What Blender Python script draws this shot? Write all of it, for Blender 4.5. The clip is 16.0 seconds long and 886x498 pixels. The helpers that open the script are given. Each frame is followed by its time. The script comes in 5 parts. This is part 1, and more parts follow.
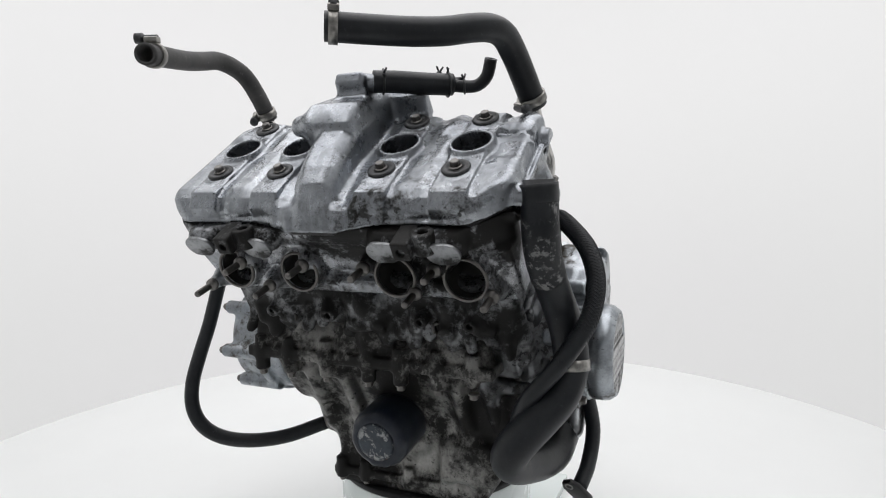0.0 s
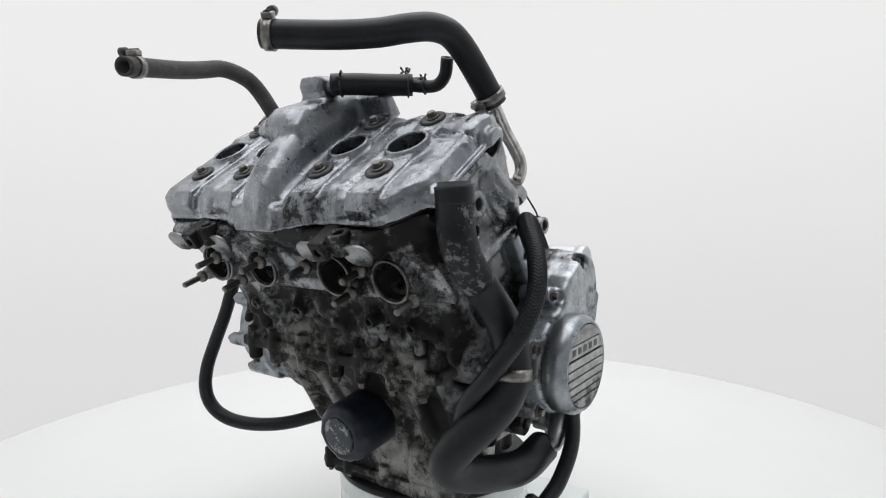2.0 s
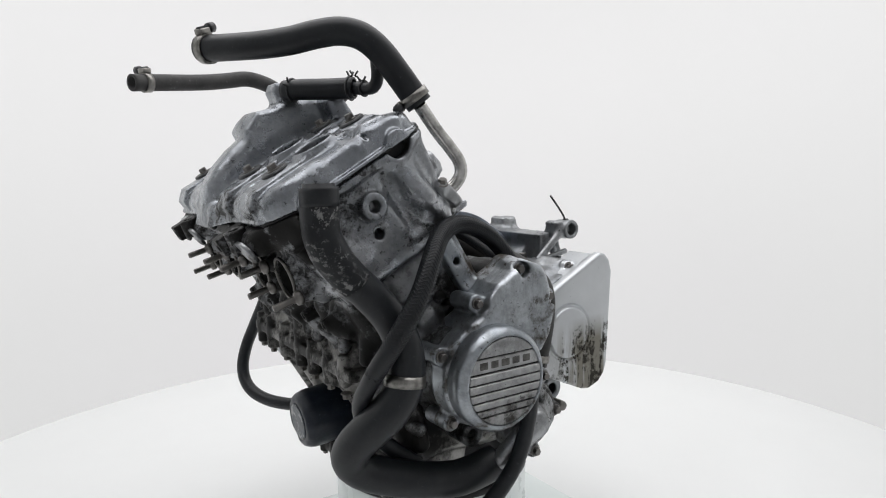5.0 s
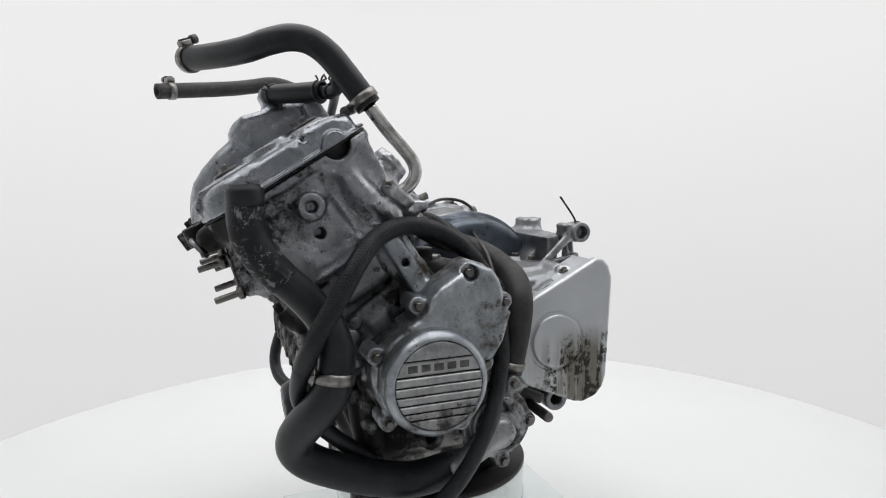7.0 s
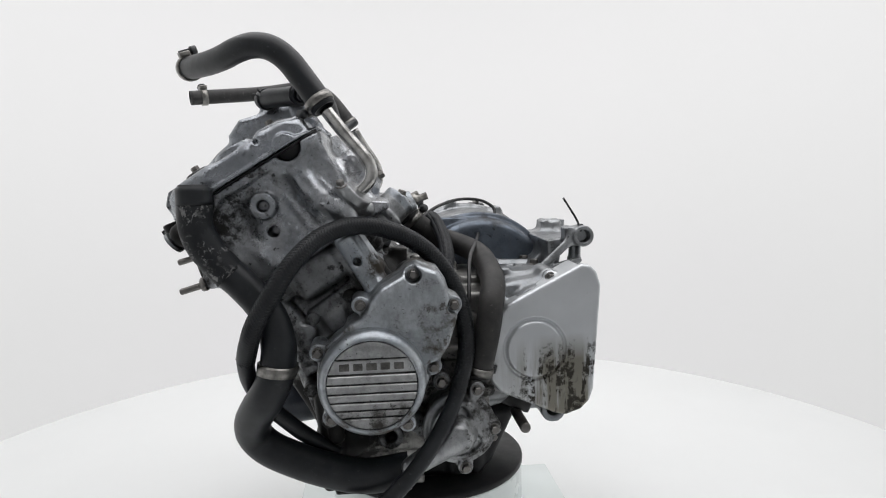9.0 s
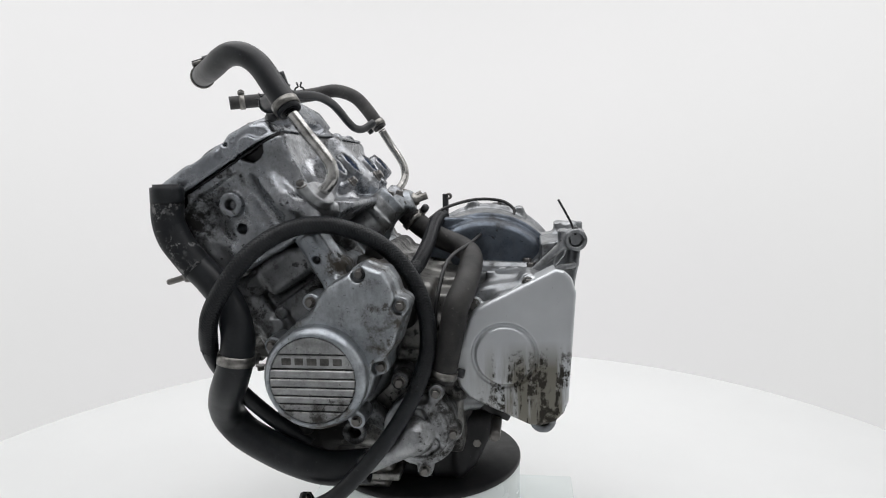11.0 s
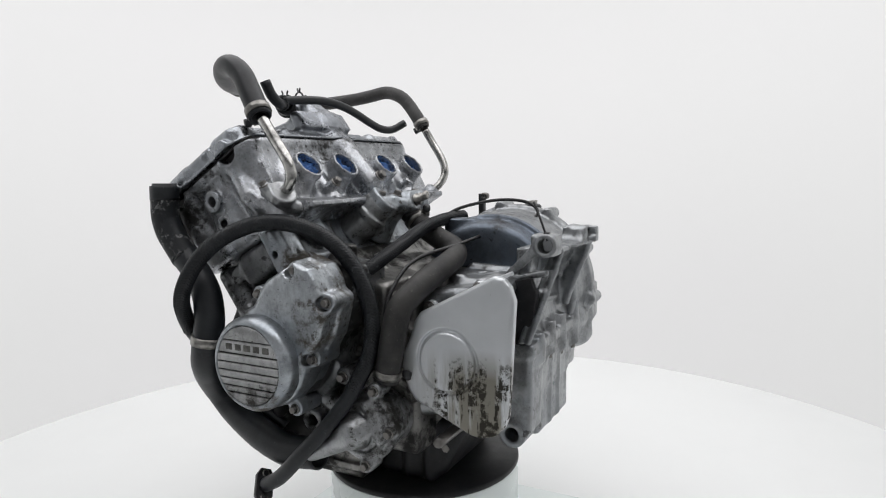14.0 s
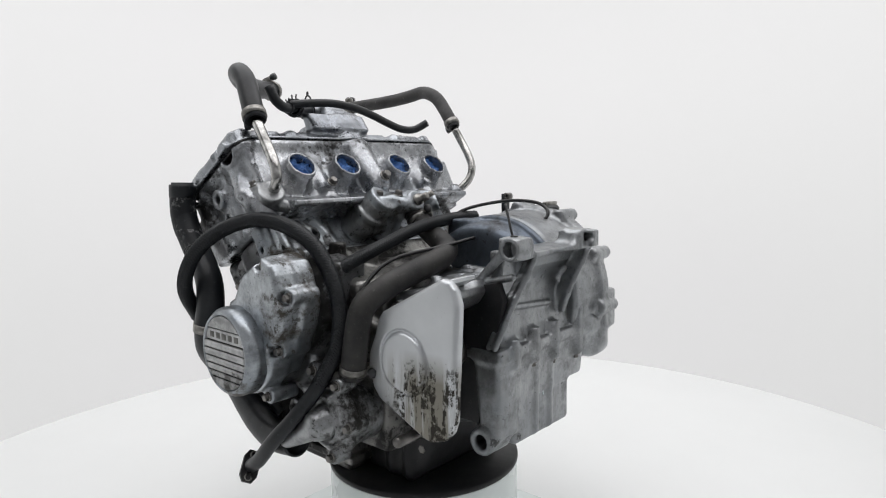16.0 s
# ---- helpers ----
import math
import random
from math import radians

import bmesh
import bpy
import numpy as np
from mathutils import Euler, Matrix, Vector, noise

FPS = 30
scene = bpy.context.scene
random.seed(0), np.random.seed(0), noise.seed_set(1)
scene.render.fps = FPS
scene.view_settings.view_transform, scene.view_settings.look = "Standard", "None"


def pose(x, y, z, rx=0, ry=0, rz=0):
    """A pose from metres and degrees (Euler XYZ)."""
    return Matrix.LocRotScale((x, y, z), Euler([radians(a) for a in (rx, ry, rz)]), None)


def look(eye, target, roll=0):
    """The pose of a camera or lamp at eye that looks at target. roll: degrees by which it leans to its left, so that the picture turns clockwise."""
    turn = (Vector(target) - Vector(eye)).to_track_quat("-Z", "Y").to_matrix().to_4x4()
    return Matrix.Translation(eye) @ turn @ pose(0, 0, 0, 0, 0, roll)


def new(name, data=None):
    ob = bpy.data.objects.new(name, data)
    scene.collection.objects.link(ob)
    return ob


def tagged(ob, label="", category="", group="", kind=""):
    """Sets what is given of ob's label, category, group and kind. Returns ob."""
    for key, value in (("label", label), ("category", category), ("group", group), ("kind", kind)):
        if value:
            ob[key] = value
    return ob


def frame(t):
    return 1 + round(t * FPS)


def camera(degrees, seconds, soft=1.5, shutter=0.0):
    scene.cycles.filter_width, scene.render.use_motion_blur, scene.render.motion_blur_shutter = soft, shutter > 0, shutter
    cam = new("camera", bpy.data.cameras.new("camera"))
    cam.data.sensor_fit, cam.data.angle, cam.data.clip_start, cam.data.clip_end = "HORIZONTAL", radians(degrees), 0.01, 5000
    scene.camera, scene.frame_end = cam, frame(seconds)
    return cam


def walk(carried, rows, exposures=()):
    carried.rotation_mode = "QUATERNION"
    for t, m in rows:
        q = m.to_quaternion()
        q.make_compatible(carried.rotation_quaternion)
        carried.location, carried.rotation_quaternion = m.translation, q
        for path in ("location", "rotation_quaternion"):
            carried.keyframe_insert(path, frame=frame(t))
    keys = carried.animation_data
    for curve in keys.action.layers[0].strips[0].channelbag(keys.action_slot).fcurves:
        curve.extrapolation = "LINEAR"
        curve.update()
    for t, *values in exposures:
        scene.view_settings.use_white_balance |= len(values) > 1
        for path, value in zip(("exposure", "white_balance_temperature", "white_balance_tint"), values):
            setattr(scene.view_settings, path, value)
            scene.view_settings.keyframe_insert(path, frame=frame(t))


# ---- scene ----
ZT = 0.3674         # height of the turning axis' origin over the table
ZB = -0.246         # the engine's lowest point, in engine space
cam = camera(68.59, 16.0, soft=1.1)
EYE = Vector((0.0, -0.8832, 0.5111))
AHEAD = Vector((0.0239, 1.0, -0.12014))
walk(cam, [(0.0, look(EYE, EYE + AHEAD, -1.114)), (16.0, look(EYE, EYE + AHEAD, -1.114))], [(0.0, 0.0), (16.0, 0.0)])


def turn_at(t):
    """The turntable's angle in degrees."""
    k = (t - 8) / 8
    return 11.322 - 54.309 * k + 1.239 * k ** 2 - 0.133 * k ** 3 - 1.378 * k ** 4


# ---- light ----
world = bpy.data.worlds.new("world")
scene.world = world
world.use_nodes = True
world.node_tree.nodes["Background"].inputs[0].default_value = (0.9, 0.95, 1.0, 1)
world.node_tree.nodes["Background"].inputs[1].default_value = 0.05


def area_lamp(name, eye, target, sx, sy, power, colour=(1, 1, 1)):
    data = bpy.data.lights.new(name, "AREA")
    data.shape, data.size, data.size_y, data.energy, data.color = "RECTANGLE", sx, sy, power, colour
    ob = new(name, data)
    ob.matrix_world = look(eye, target)
    return ob


area_lamp("ceiling_lamp", (0.0, 0.15, 1.95), (0.0, 0.15, 0.3), 2.8, 2.4, 38, (1.0, 0.985, 0.995))
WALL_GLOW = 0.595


# ---- materials ----
def nodes_of(name):
    m = bpy.data.materials.new(name)
    m.use_nodes = True
    nt = m.node_tree
    return m, nt, nt.nodes["Principled BSDF"]


def add(nt, kind, **values):
    n = nt.nodes.new(kind)
    for k, v in values.items():
        n.inputs[k].default_value = v
    return n


def noise_at(nt, scale, detail=6.0, rough=0.6, stretch=None):
    tc = nt.nodes.new("ShaderNodeTexCoord")
    n = add(nt, "ShaderNodeTexNoise", Scale=scale, Detail=detail, Roughness=rough)
    src = tc.outputs["Object"]
    if stretch:
        mp = nt.nodes.new("ShaderNodeMapping")
        mp.inputs["Scale"].default_value = stretch
        nt.links.new(src, mp.inputs["Vector"])
        src = mp.outputs["Vector"]
    nt.links.new(src, n.inputs["Vector"])
    return n.outputs["Fac"]


def ramp(nt, src, lo, hi, c0=(0, 0, 0, 1), c1=(1, 1, 1, 1)):
    r = nt.nodes.new("ShaderNodeValToRGB")
    r.color_ramp.elements[0].position, r.color_ramp.elements[1].position = lo, hi
    r.color_ramp.elements[0].color, r.color_ramp.elements[1].color = c0, c1
    nt.links.new(src, r.inputs["Fac"])
    return r.outputs["Color"]


def mix(nt, fac, a, b):
    m = nt.nodes.new("ShaderNodeMix")
    m.data_type = "RGBA"
    for sock, v in ((m.inputs["Factor"], fac), (m.inputs[6], a), (m.inputs[7], b)):
        if isinstance(v, (int, float)):
            sock.default_value = v
        elif isinstance(v, tuple):
            sock.default_value = (*v, 1)[:4]
        else:
            nt.links.new(v, sock)
    return m.outputs[2]


def bump(nt, bsdf, src, strength, dist=0.001, before=None):
    b = add(nt, "ShaderNodeBump", Strength=strength, Distance=dist)
    nt.links.new(src, b.inputs["Height"])
    if before:
        nt.links.new(before, b.inputs["Normal"])
    nt.links.new(b.outputs["Normal"], bsdf.inputs["Normal"])
    return b.outputs["Normal"]


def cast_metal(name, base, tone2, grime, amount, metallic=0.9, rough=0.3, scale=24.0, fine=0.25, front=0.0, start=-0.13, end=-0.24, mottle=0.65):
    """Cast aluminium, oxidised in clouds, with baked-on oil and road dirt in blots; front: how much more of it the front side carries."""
    m, nt, b = nodes_of(name)

    def sums(p, q, op="ADD"):
        n = nt.nodes.new("ShaderNodeMath")
        n.operation = op
        for sock, v in zip(n.inputs, (p, q)):
            if isinstance(v, (int, float)):
                sock.default_value = v
            else:
                nt.links.new(v, sock)
        return n.outputs[0]
    clouds = ramp(nt, noise_at(nt, 9, 5, 0.6), 0.35, 0.65)
    c = mix(nt, clouds, base, tone2)
    stain = ramp(nt, noise_at(nt, 42, 9, 0.75), 0.47, 0.64)
    c = mix(nt, sums(stain, mottle, "MULTIPLY"), c, tuple(0.30 * v for v in base))
    streak = ramp(nt, noise_at(nt, 95, 6, 0.7, (1, 1, 0.35)), 0.45, 0.7)
    c = mix(nt, streak, c, tuple(0.62 * v for v in base))
    heap = sums(sums(noise_at(nt, 7, 3, 0.5), -0.5), 1.1, "MULTIPLY")
    level = sums(noise_at(nt, scale, 11, 0.72), heap)
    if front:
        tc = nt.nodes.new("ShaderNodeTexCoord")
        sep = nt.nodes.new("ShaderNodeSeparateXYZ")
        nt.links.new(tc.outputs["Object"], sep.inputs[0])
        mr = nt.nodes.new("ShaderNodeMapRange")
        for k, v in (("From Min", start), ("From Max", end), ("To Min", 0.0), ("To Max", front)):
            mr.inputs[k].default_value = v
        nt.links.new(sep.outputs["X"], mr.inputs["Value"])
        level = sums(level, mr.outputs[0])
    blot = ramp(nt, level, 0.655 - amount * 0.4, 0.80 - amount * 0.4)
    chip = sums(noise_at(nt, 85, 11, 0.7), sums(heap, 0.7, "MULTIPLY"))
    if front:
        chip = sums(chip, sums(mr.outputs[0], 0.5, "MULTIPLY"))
    flakes = sums(ramp(nt, chip, 0.66 - amount * 0.25, 0.70 - amount * 0.25), 0.85, "MULTIPLY")
    blot = mix(nt, flakes, blot, (1, 1, 1))
    film = ramp(nt, level, 0.52 - amount * 0.4, 0.74 - amount * 0.4)
    speck = ramp(nt, noise_at(nt, 190, 5, 0.7), 0.64, 0.69)
    c = mix(nt, sums(film, 0.6, "MULTIPLY"), c, tuple(0.35 * v + 0.5 * g for v, g in zip(base, grime)))
    c = mix(nt, blot, c, grime)
    c = mix(nt, speck, c, tuple(0.6 * v + 0.02 for v in grime))
    nt.links.new(c, b.inputs["Base Color"])
    nt.links.new(mix(nt, blot, (metallic,) * 3, (0.0,) * 3), b.inputs["Metallic"])
    r2 = mix(nt, stain, (rough,) * 3, (min(1, rough + 0.22),) * 3)
    nt.links.new(mix(nt, blot, r2, (0.5,) * 3), b.inputs["Roughness"])
    nt.links.new(mix(nt, blot, (0.5,) * 3, (0.18,) * 3), b.inputs["Specular IOR Level"])
    n1 = bump(nt, b, noise_at(nt, 420, 4, 0.6), fine, 0.0006)
    n2 = bump(nt, b, noise_at(nt, 30, 5, 0.6), 0.35, 0.0016, n1)
    bump(nt, b, level, 0.3, 0.0012, n2)
    return m


def rubber(name, base, dust, rough=0.5, amount=0.35):
    m, nt, b = nodes_of(name)
    c = mix(nt, ramp(nt, noise_at(nt, 30, 7, 0.65), 0.5 - amount * 0.3, 0.8), base, dust)
    c = mix(nt, ramp(nt, noise_at(nt, 230, 4, 0.7), 0.62, 0.72), c, tuple(1.6 * v for v in dust))
    nt.links.new(c, b.inputs["Base Color"])
    nt.links.new(mix(nt, noise_at(nt, 50, 5), (rough - 0.1,) * 3, (rough + 0.15,) * 3), b.inputs["Roughness"])
    b.inputs["Specular IOR Level"].default_value = 0.36
    bump(nt, b, noise_at(nt, 300, 4), 0.2, 0.0005)
    return m


def plain(name, base, rough=0.4, metallic=0.0, spread=0.25, scale=60.0, bumps=0.12):
    m, nt, b = nodes_of(name)
    c = mix(nt, ramp(nt, noise_at(nt, scale, 6), 0.35, 0.7), base, tuple(v * (1 - spread) for v in base))
    nt.links.new(c, b.inputs["Base Color"])
    nt.links.new(mix(nt, noise_at(nt, scale * 1.7, 5), (max(0.03, rough - 0.08),) * 3, (min(1, rough + 0.12),) * 3), b.inputs["Roughness"])
    b.inputs["Metallic"].default_value = metallic
    bump(nt, b, noise_at(nt, 350, 4), bumps, 0.0004)
    return m


def worn_rubber(name):
    """Black rubber with pale grey chips and rubbed patches."""
    m, nt, b = nodes_of(name)
    c = mix(nt, ramp(nt, noise_at(nt, 30, 7, 0.65), 0.4, 0.75), (0.0085, 0.0098, 0.0120), (0.022, 0.0240, 0.0265))
    chips = ramp(nt, noise_at(nt, 150, 9, 0.75), 0.52, 0.56)
    patch = ramp(nt, noise_at(nt, 34, 3, 0.5), 0.42, 0.52)
    c = mix(nt, mix(nt, patch, (0, 0, 0), chips), c, (0.19, 0.19, 0.19))
    nt.links.new(c, b.inputs["Base Color"])
    b.inputs["Roughness"].default_value = 0.55
    b.inputs["Specular IOR Level"].default_value = 0.3
    bump(nt, b, noise_at(nt, 200, 5), 0.35, 0.0006)
    return m


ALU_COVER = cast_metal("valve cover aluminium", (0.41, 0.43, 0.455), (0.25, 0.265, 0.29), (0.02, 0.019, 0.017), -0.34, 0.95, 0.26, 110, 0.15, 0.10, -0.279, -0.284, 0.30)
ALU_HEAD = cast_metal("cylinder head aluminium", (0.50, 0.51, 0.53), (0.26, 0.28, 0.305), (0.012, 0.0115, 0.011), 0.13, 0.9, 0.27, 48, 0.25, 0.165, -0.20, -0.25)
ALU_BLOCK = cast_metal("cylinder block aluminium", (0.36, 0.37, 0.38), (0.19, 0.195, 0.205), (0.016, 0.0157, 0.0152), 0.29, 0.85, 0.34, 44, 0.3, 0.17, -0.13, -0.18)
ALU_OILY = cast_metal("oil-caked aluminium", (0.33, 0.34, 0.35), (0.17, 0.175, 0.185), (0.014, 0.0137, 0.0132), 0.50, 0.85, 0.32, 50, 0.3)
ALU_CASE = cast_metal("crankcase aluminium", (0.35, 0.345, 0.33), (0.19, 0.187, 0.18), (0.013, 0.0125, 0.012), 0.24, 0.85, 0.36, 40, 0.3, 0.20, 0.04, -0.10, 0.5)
ALU_SIDE = cast_metal("side cover aluminium", (0.51, 0.54, 0.57), (0.25, 0.28, 0.315), (0.05, 0.043, 0.034), 0.11, 0.9, 0.30, 50)
ALU_LID = cast_metal("worn lid aluminium", (0.50, 0.505, 0.51), (0.30, 0.305, 0.31), (0.03, 0.028, 0.025), 0.22, 0.85, 0.34, 60, 0.3)
ALU_REAR = cast_metal("gearbox aluminium", (0.40, 0.41, 0.42), (0.20, 0.215, 0.23), (0.028, 0.028, 0.028), 0.07, 0.9, 0.34, 30)
BLUE_GREY = cast_metal("blue-grey clutch housing", (0.17, 0.195, 0.23), (0.10, 0.12, 0.15), (0.02, 0.02, 0.022), -0.05, 0.85, 0.36, 26)
ALU_PUMP = cast_metal("greasy pump aluminium", (0.46, 0.47, 0.48), (0.24, 0.25, 0.26), (0.018, 0.017, 0.015), 0.17, 0.9, 0.32, 46)
EMBLEM = plain("worn emblem", (0.15, 0.147, 0.14), 0.42, 0.8, 0.6, 150.0)
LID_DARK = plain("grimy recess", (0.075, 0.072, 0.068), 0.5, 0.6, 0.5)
STEEL = plain("zinc-plated steel", (0.34, 0.33, 0.31), 0.32, 1.0, 0.6, 110.0)
DARK_STEEL = plain("oily dark steel", (0.075, 0.077, 0.08), 0.4, 0.7, 0.5)
STEEL_OILY = plain("oily steel", (0.22, 0.21, 0.20), 0.35, 0.9, 0.5)
CHROME = plain("chromed pipe", (0.66, 0.65, 0.63), 0.20, 1.0, 0.72, 48.0, 0.10)
RUBBER = rubber("black rubber hose", (0.0085, 0.0100, 0.0125), (0.022, 0.0245, 0.0275), 0.38)
RUBBER_GREY = rubber("dusty grey rubber", (0.03, 0.03, 0.031), (0.09, 0.088, 0.085), 0.6, 0.6)
RUBBER_DUSTY = rubber("brown-dusted rubber", (0.014, 0.014, 0.0145), (0.052, 0.049, 0.046), 0.55, 0.5)
RUBBER_SCUFF = worn_rubber("scuffed rubber")
BLACK_PAN = rubber("oily black paint", (0.009, 0.0092, 0.0105), (0.022, 0.022, 0.023), 0.4, 0.3)
BLUE_CLOTH = plain("blue paper towel", (0.06, 0.16, 0.42), 0.8, 0.0, 0.55, 130.0, 0.5)
FILTER_PAINT = rubber("dark blue filter paint", (0.008, 0.012, 0.022), (0.03, 0.035, 0.045), 0.3, 0.3)
def scraped():
    """Dark blue paint scraped to pale bare metal, rusting in one spot."""
    m, nt, b = nodes_of("scraped filter end")
    c = mix(nt, ramp(nt, noise_at(nt, 60, 6), 0.35, 0.7), (0.010, 0.016, 0.028), (0.035, 0.05, 0.065))
    c = mix(nt, ramp(nt, noise_at(nt, 85, 9, 0.75, (1, 1, 2.5)), 0.55, 0.59), c, (0.30, 0.31, 0.31))
    c = mix(nt, ramp(nt, noise_at(nt, 70, 5, 0.6), 0.64, 0.68), c, (0.24, 0.10, 0.05))
    nt.links.new(c, b.inputs["Base Color"])
    b.inputs["Roughness"].default_value = 0.35
    bump(nt, b, noise_at(nt, 90, 6), 0.6, 0.0012)
    return m


SCRAPED = scraped()
CHALK = plain("pale chalk", (0.55, 0.62, 0.64), 0.9)
BLACK_PAN.node_tree.nodes["Principled BSDF"].inputs["Specular IOR Level"].default_value = 0.25
BLACK_PLASTIC = plain("black plastic", (0.012, 0.012, 0.013), 0.4, 0.0, 0.3)
DARK_HOLE = plain("dark bore", (0.012, 0.011, 0.01), 0.7)


# ---- mesh tools ----
def part(name, me, material, parent, label="", m=None):
    """Links a bmesh or a mesh as one object under a thing or a part."""
    if isinstance(me, bmesh.types.BMesh):
        bm, me = me, bpy.data.meshes.new(name)
        bmesh.ops.recalc_face_normals(bm, faces=bm.faces[:])
        bm.to_mesh(me)
        bm.free()
    if not me.materials:
        me.materials.append(material)
    ob = new(name, me)
    ob.parent = parent
    if m is not None:
        ob.matrix_basis = m
    if label:
        ob["label"] = label
    return ob


def smooth(bm, angle=40):
    for f in bm.faces:
        f.smooth = True
    lim = math.radians(angle)
    for e in bm.edges:
        if len(e.link_faces) == 2 and e.calc_face_angle(0) > lim:
            e.smooth = False
    return bm


def shift(bm, m):
    bmesh.ops.transform(bm, matrix=m, verts=bm.verts[:])
    return bm


def lathe(profile, seg=32):
    """A solid of revolution about z from (radius, z) pairs."""
    bm = bmesh.new()
    rings = []
    for r, z in profile:
        if r < 1e-6:
            rings.append([bm.verts.new((0, 0, z))])
        else:
            rings.append([bm.verts.new((r * math.cos(2 * math.pi * i / seg), r * math.sin(2 * math.pi * i / seg), z)) for i in range(seg)])
    for a, b in zip(rings, rings[1:]):
        for i in range(seg):
            j = (i + 1) % seg
            if len(a) == 1 and len(b) == 1:
                continue
            if len(a) == 1:
                bm.faces.new((a[0], b[i], b[j]))
            elif len(b) == 1:
                bm.faces.new((a[i], a[j], b[0]))
            else:
                bm.faces.new((a[i], a[j], b[j], b[i]))
    return smooth(bm)


def aim(p, q):
    """The pose at p whose z axis points to q."""
    p, q = Vector(p), Vector(q)
    return Matrix.Translation(p) @ (q - p).to_track_quat("Z", "Y").to_matrix().to_4x4()


def base(p):
    """Engine space to the engine object's space."""
    return Vector((p[0], p[1], p[2] - ZB))


def spline(points, step=0.004):
    """A smooth line through the points."""
    P = [Vector(p) for p in points]
    P = [P[0] * 2 - P[1]] + P + [P[-1] * 2 - P[-2]]
    out = []
    for a, b, c, d in zip(P, P[1:], P[2:], P[3:]):
        n = max(2, int((c - b).length / step))
        for i in range(n):
            t = i / n
            out.append(0.5 * (2 * b + (c - a) * t + (2 * a - 5 * b + 4 * c - d) * t * t + (3 * b - a - 3 * c + d) * t ** 3))
    out.append(P[-2])
    return out


def tube(points, radius, seg=20, wall=0.0, swell=None, step=0.004):
    """A round hose along the points, with open, walled ends if wall is given."""
    line = spline(points, step)
    bm = bmesh.new()
    n = len(line)
    tangents = [(line[min(i + 1, n - 1)] - line[max(i - 1, 0)]).normalized() for i in range(n)]
    side = tangents[0].orthogonal().normalized()
    rings = []
    frames = []
    for i in range(n):
        side = (side - tangents[i] * side.dot(tangents[i])).normalized()
        up = tangents[i].cross(side)
        frames.append((side.copy(), up))
        r = radius * (swell(i / (n - 1)) if swell else 1.0)
        rings.append([bm.verts.new(line[i] + (side * math.cos(a) + up * math.sin(a)) * r) for a in (2 * math.pi * k / seg for k in range(seg))])
    for a, b in zip(rings, rings[1:]):
        for k in range(seg):
            j = (k + 1) % seg
            bm.faces.new((a[k], a[j], b[j], b[k]))
    for i, inward in ((0, 1), (n - 1, -1)):
        ring, (sd, up), t = rings[i], frames[i], tangents[i] * inward
        if wall:
            r2 = (ring[0].co - line[i]).length - wall
            inner = [bm.verts.new(line[i] + (sd * math.cos(a) + up * math.sin(a)) * r2) for a in (2 * math.pi * k / seg for k in range(seg))]
            deep = [bm.verts.new(v.co + t * 0.02) for v in inner]
            for k in range(seg):
                j = (k + 1) % seg
                bm.faces.new((ring[k], inner[k], inner[j], ring[j]))
                bm.faces.new((inner[k], deep[k], deep[j], inner[j]))
            bm.faces.new(deep)
        else:
            bm.faces.new(ring)
    return smooth(bm, 50)


def box(sx, sy, sz, r=0.001):
    bm = bmesh.new()
    bmesh.ops.create_cube(bm, size=1.0)
    bmesh.ops.scale(bm, vec=(sx, sy, sz), verts=bm.verts[:])
    if r:
        bmesh.ops.bevel(bm, geom=bm.edges[:], offset=r, segments=2, profile=0.5, affect="EDGES")
    return smooth(bm, 50)


def slab(poly, lo, hi, r=0.002, seg=2):
    """A polygon in x, z extruded along y from lo to hi, with rounded rims."""
    bm = bmesh.new()
    a = [bm.verts.new((x, lo, z)) for x, z in poly]
    b = [bm.verts.new((x, hi, z)) for x, z in poly]
    n = len(poly)
    fa, fb = bm.faces.new(a), bm.faces.new(b[::-1])
    for i in range(n):
        bm.faces.new((a[i], b[i], b[(i + 1) % n], a[(i + 1) % n]))
    bmesh.ops.recalc_face_normals(bm, faces=bm.faces[:])
    if r:
        bmesh.ops.bevel(bm, geom=list({e for f in (fa, fb) for e in f.edges}), offset=r, segments=seg, profile=0.5, affect="EDGES")
    return smooth(bm, 35)


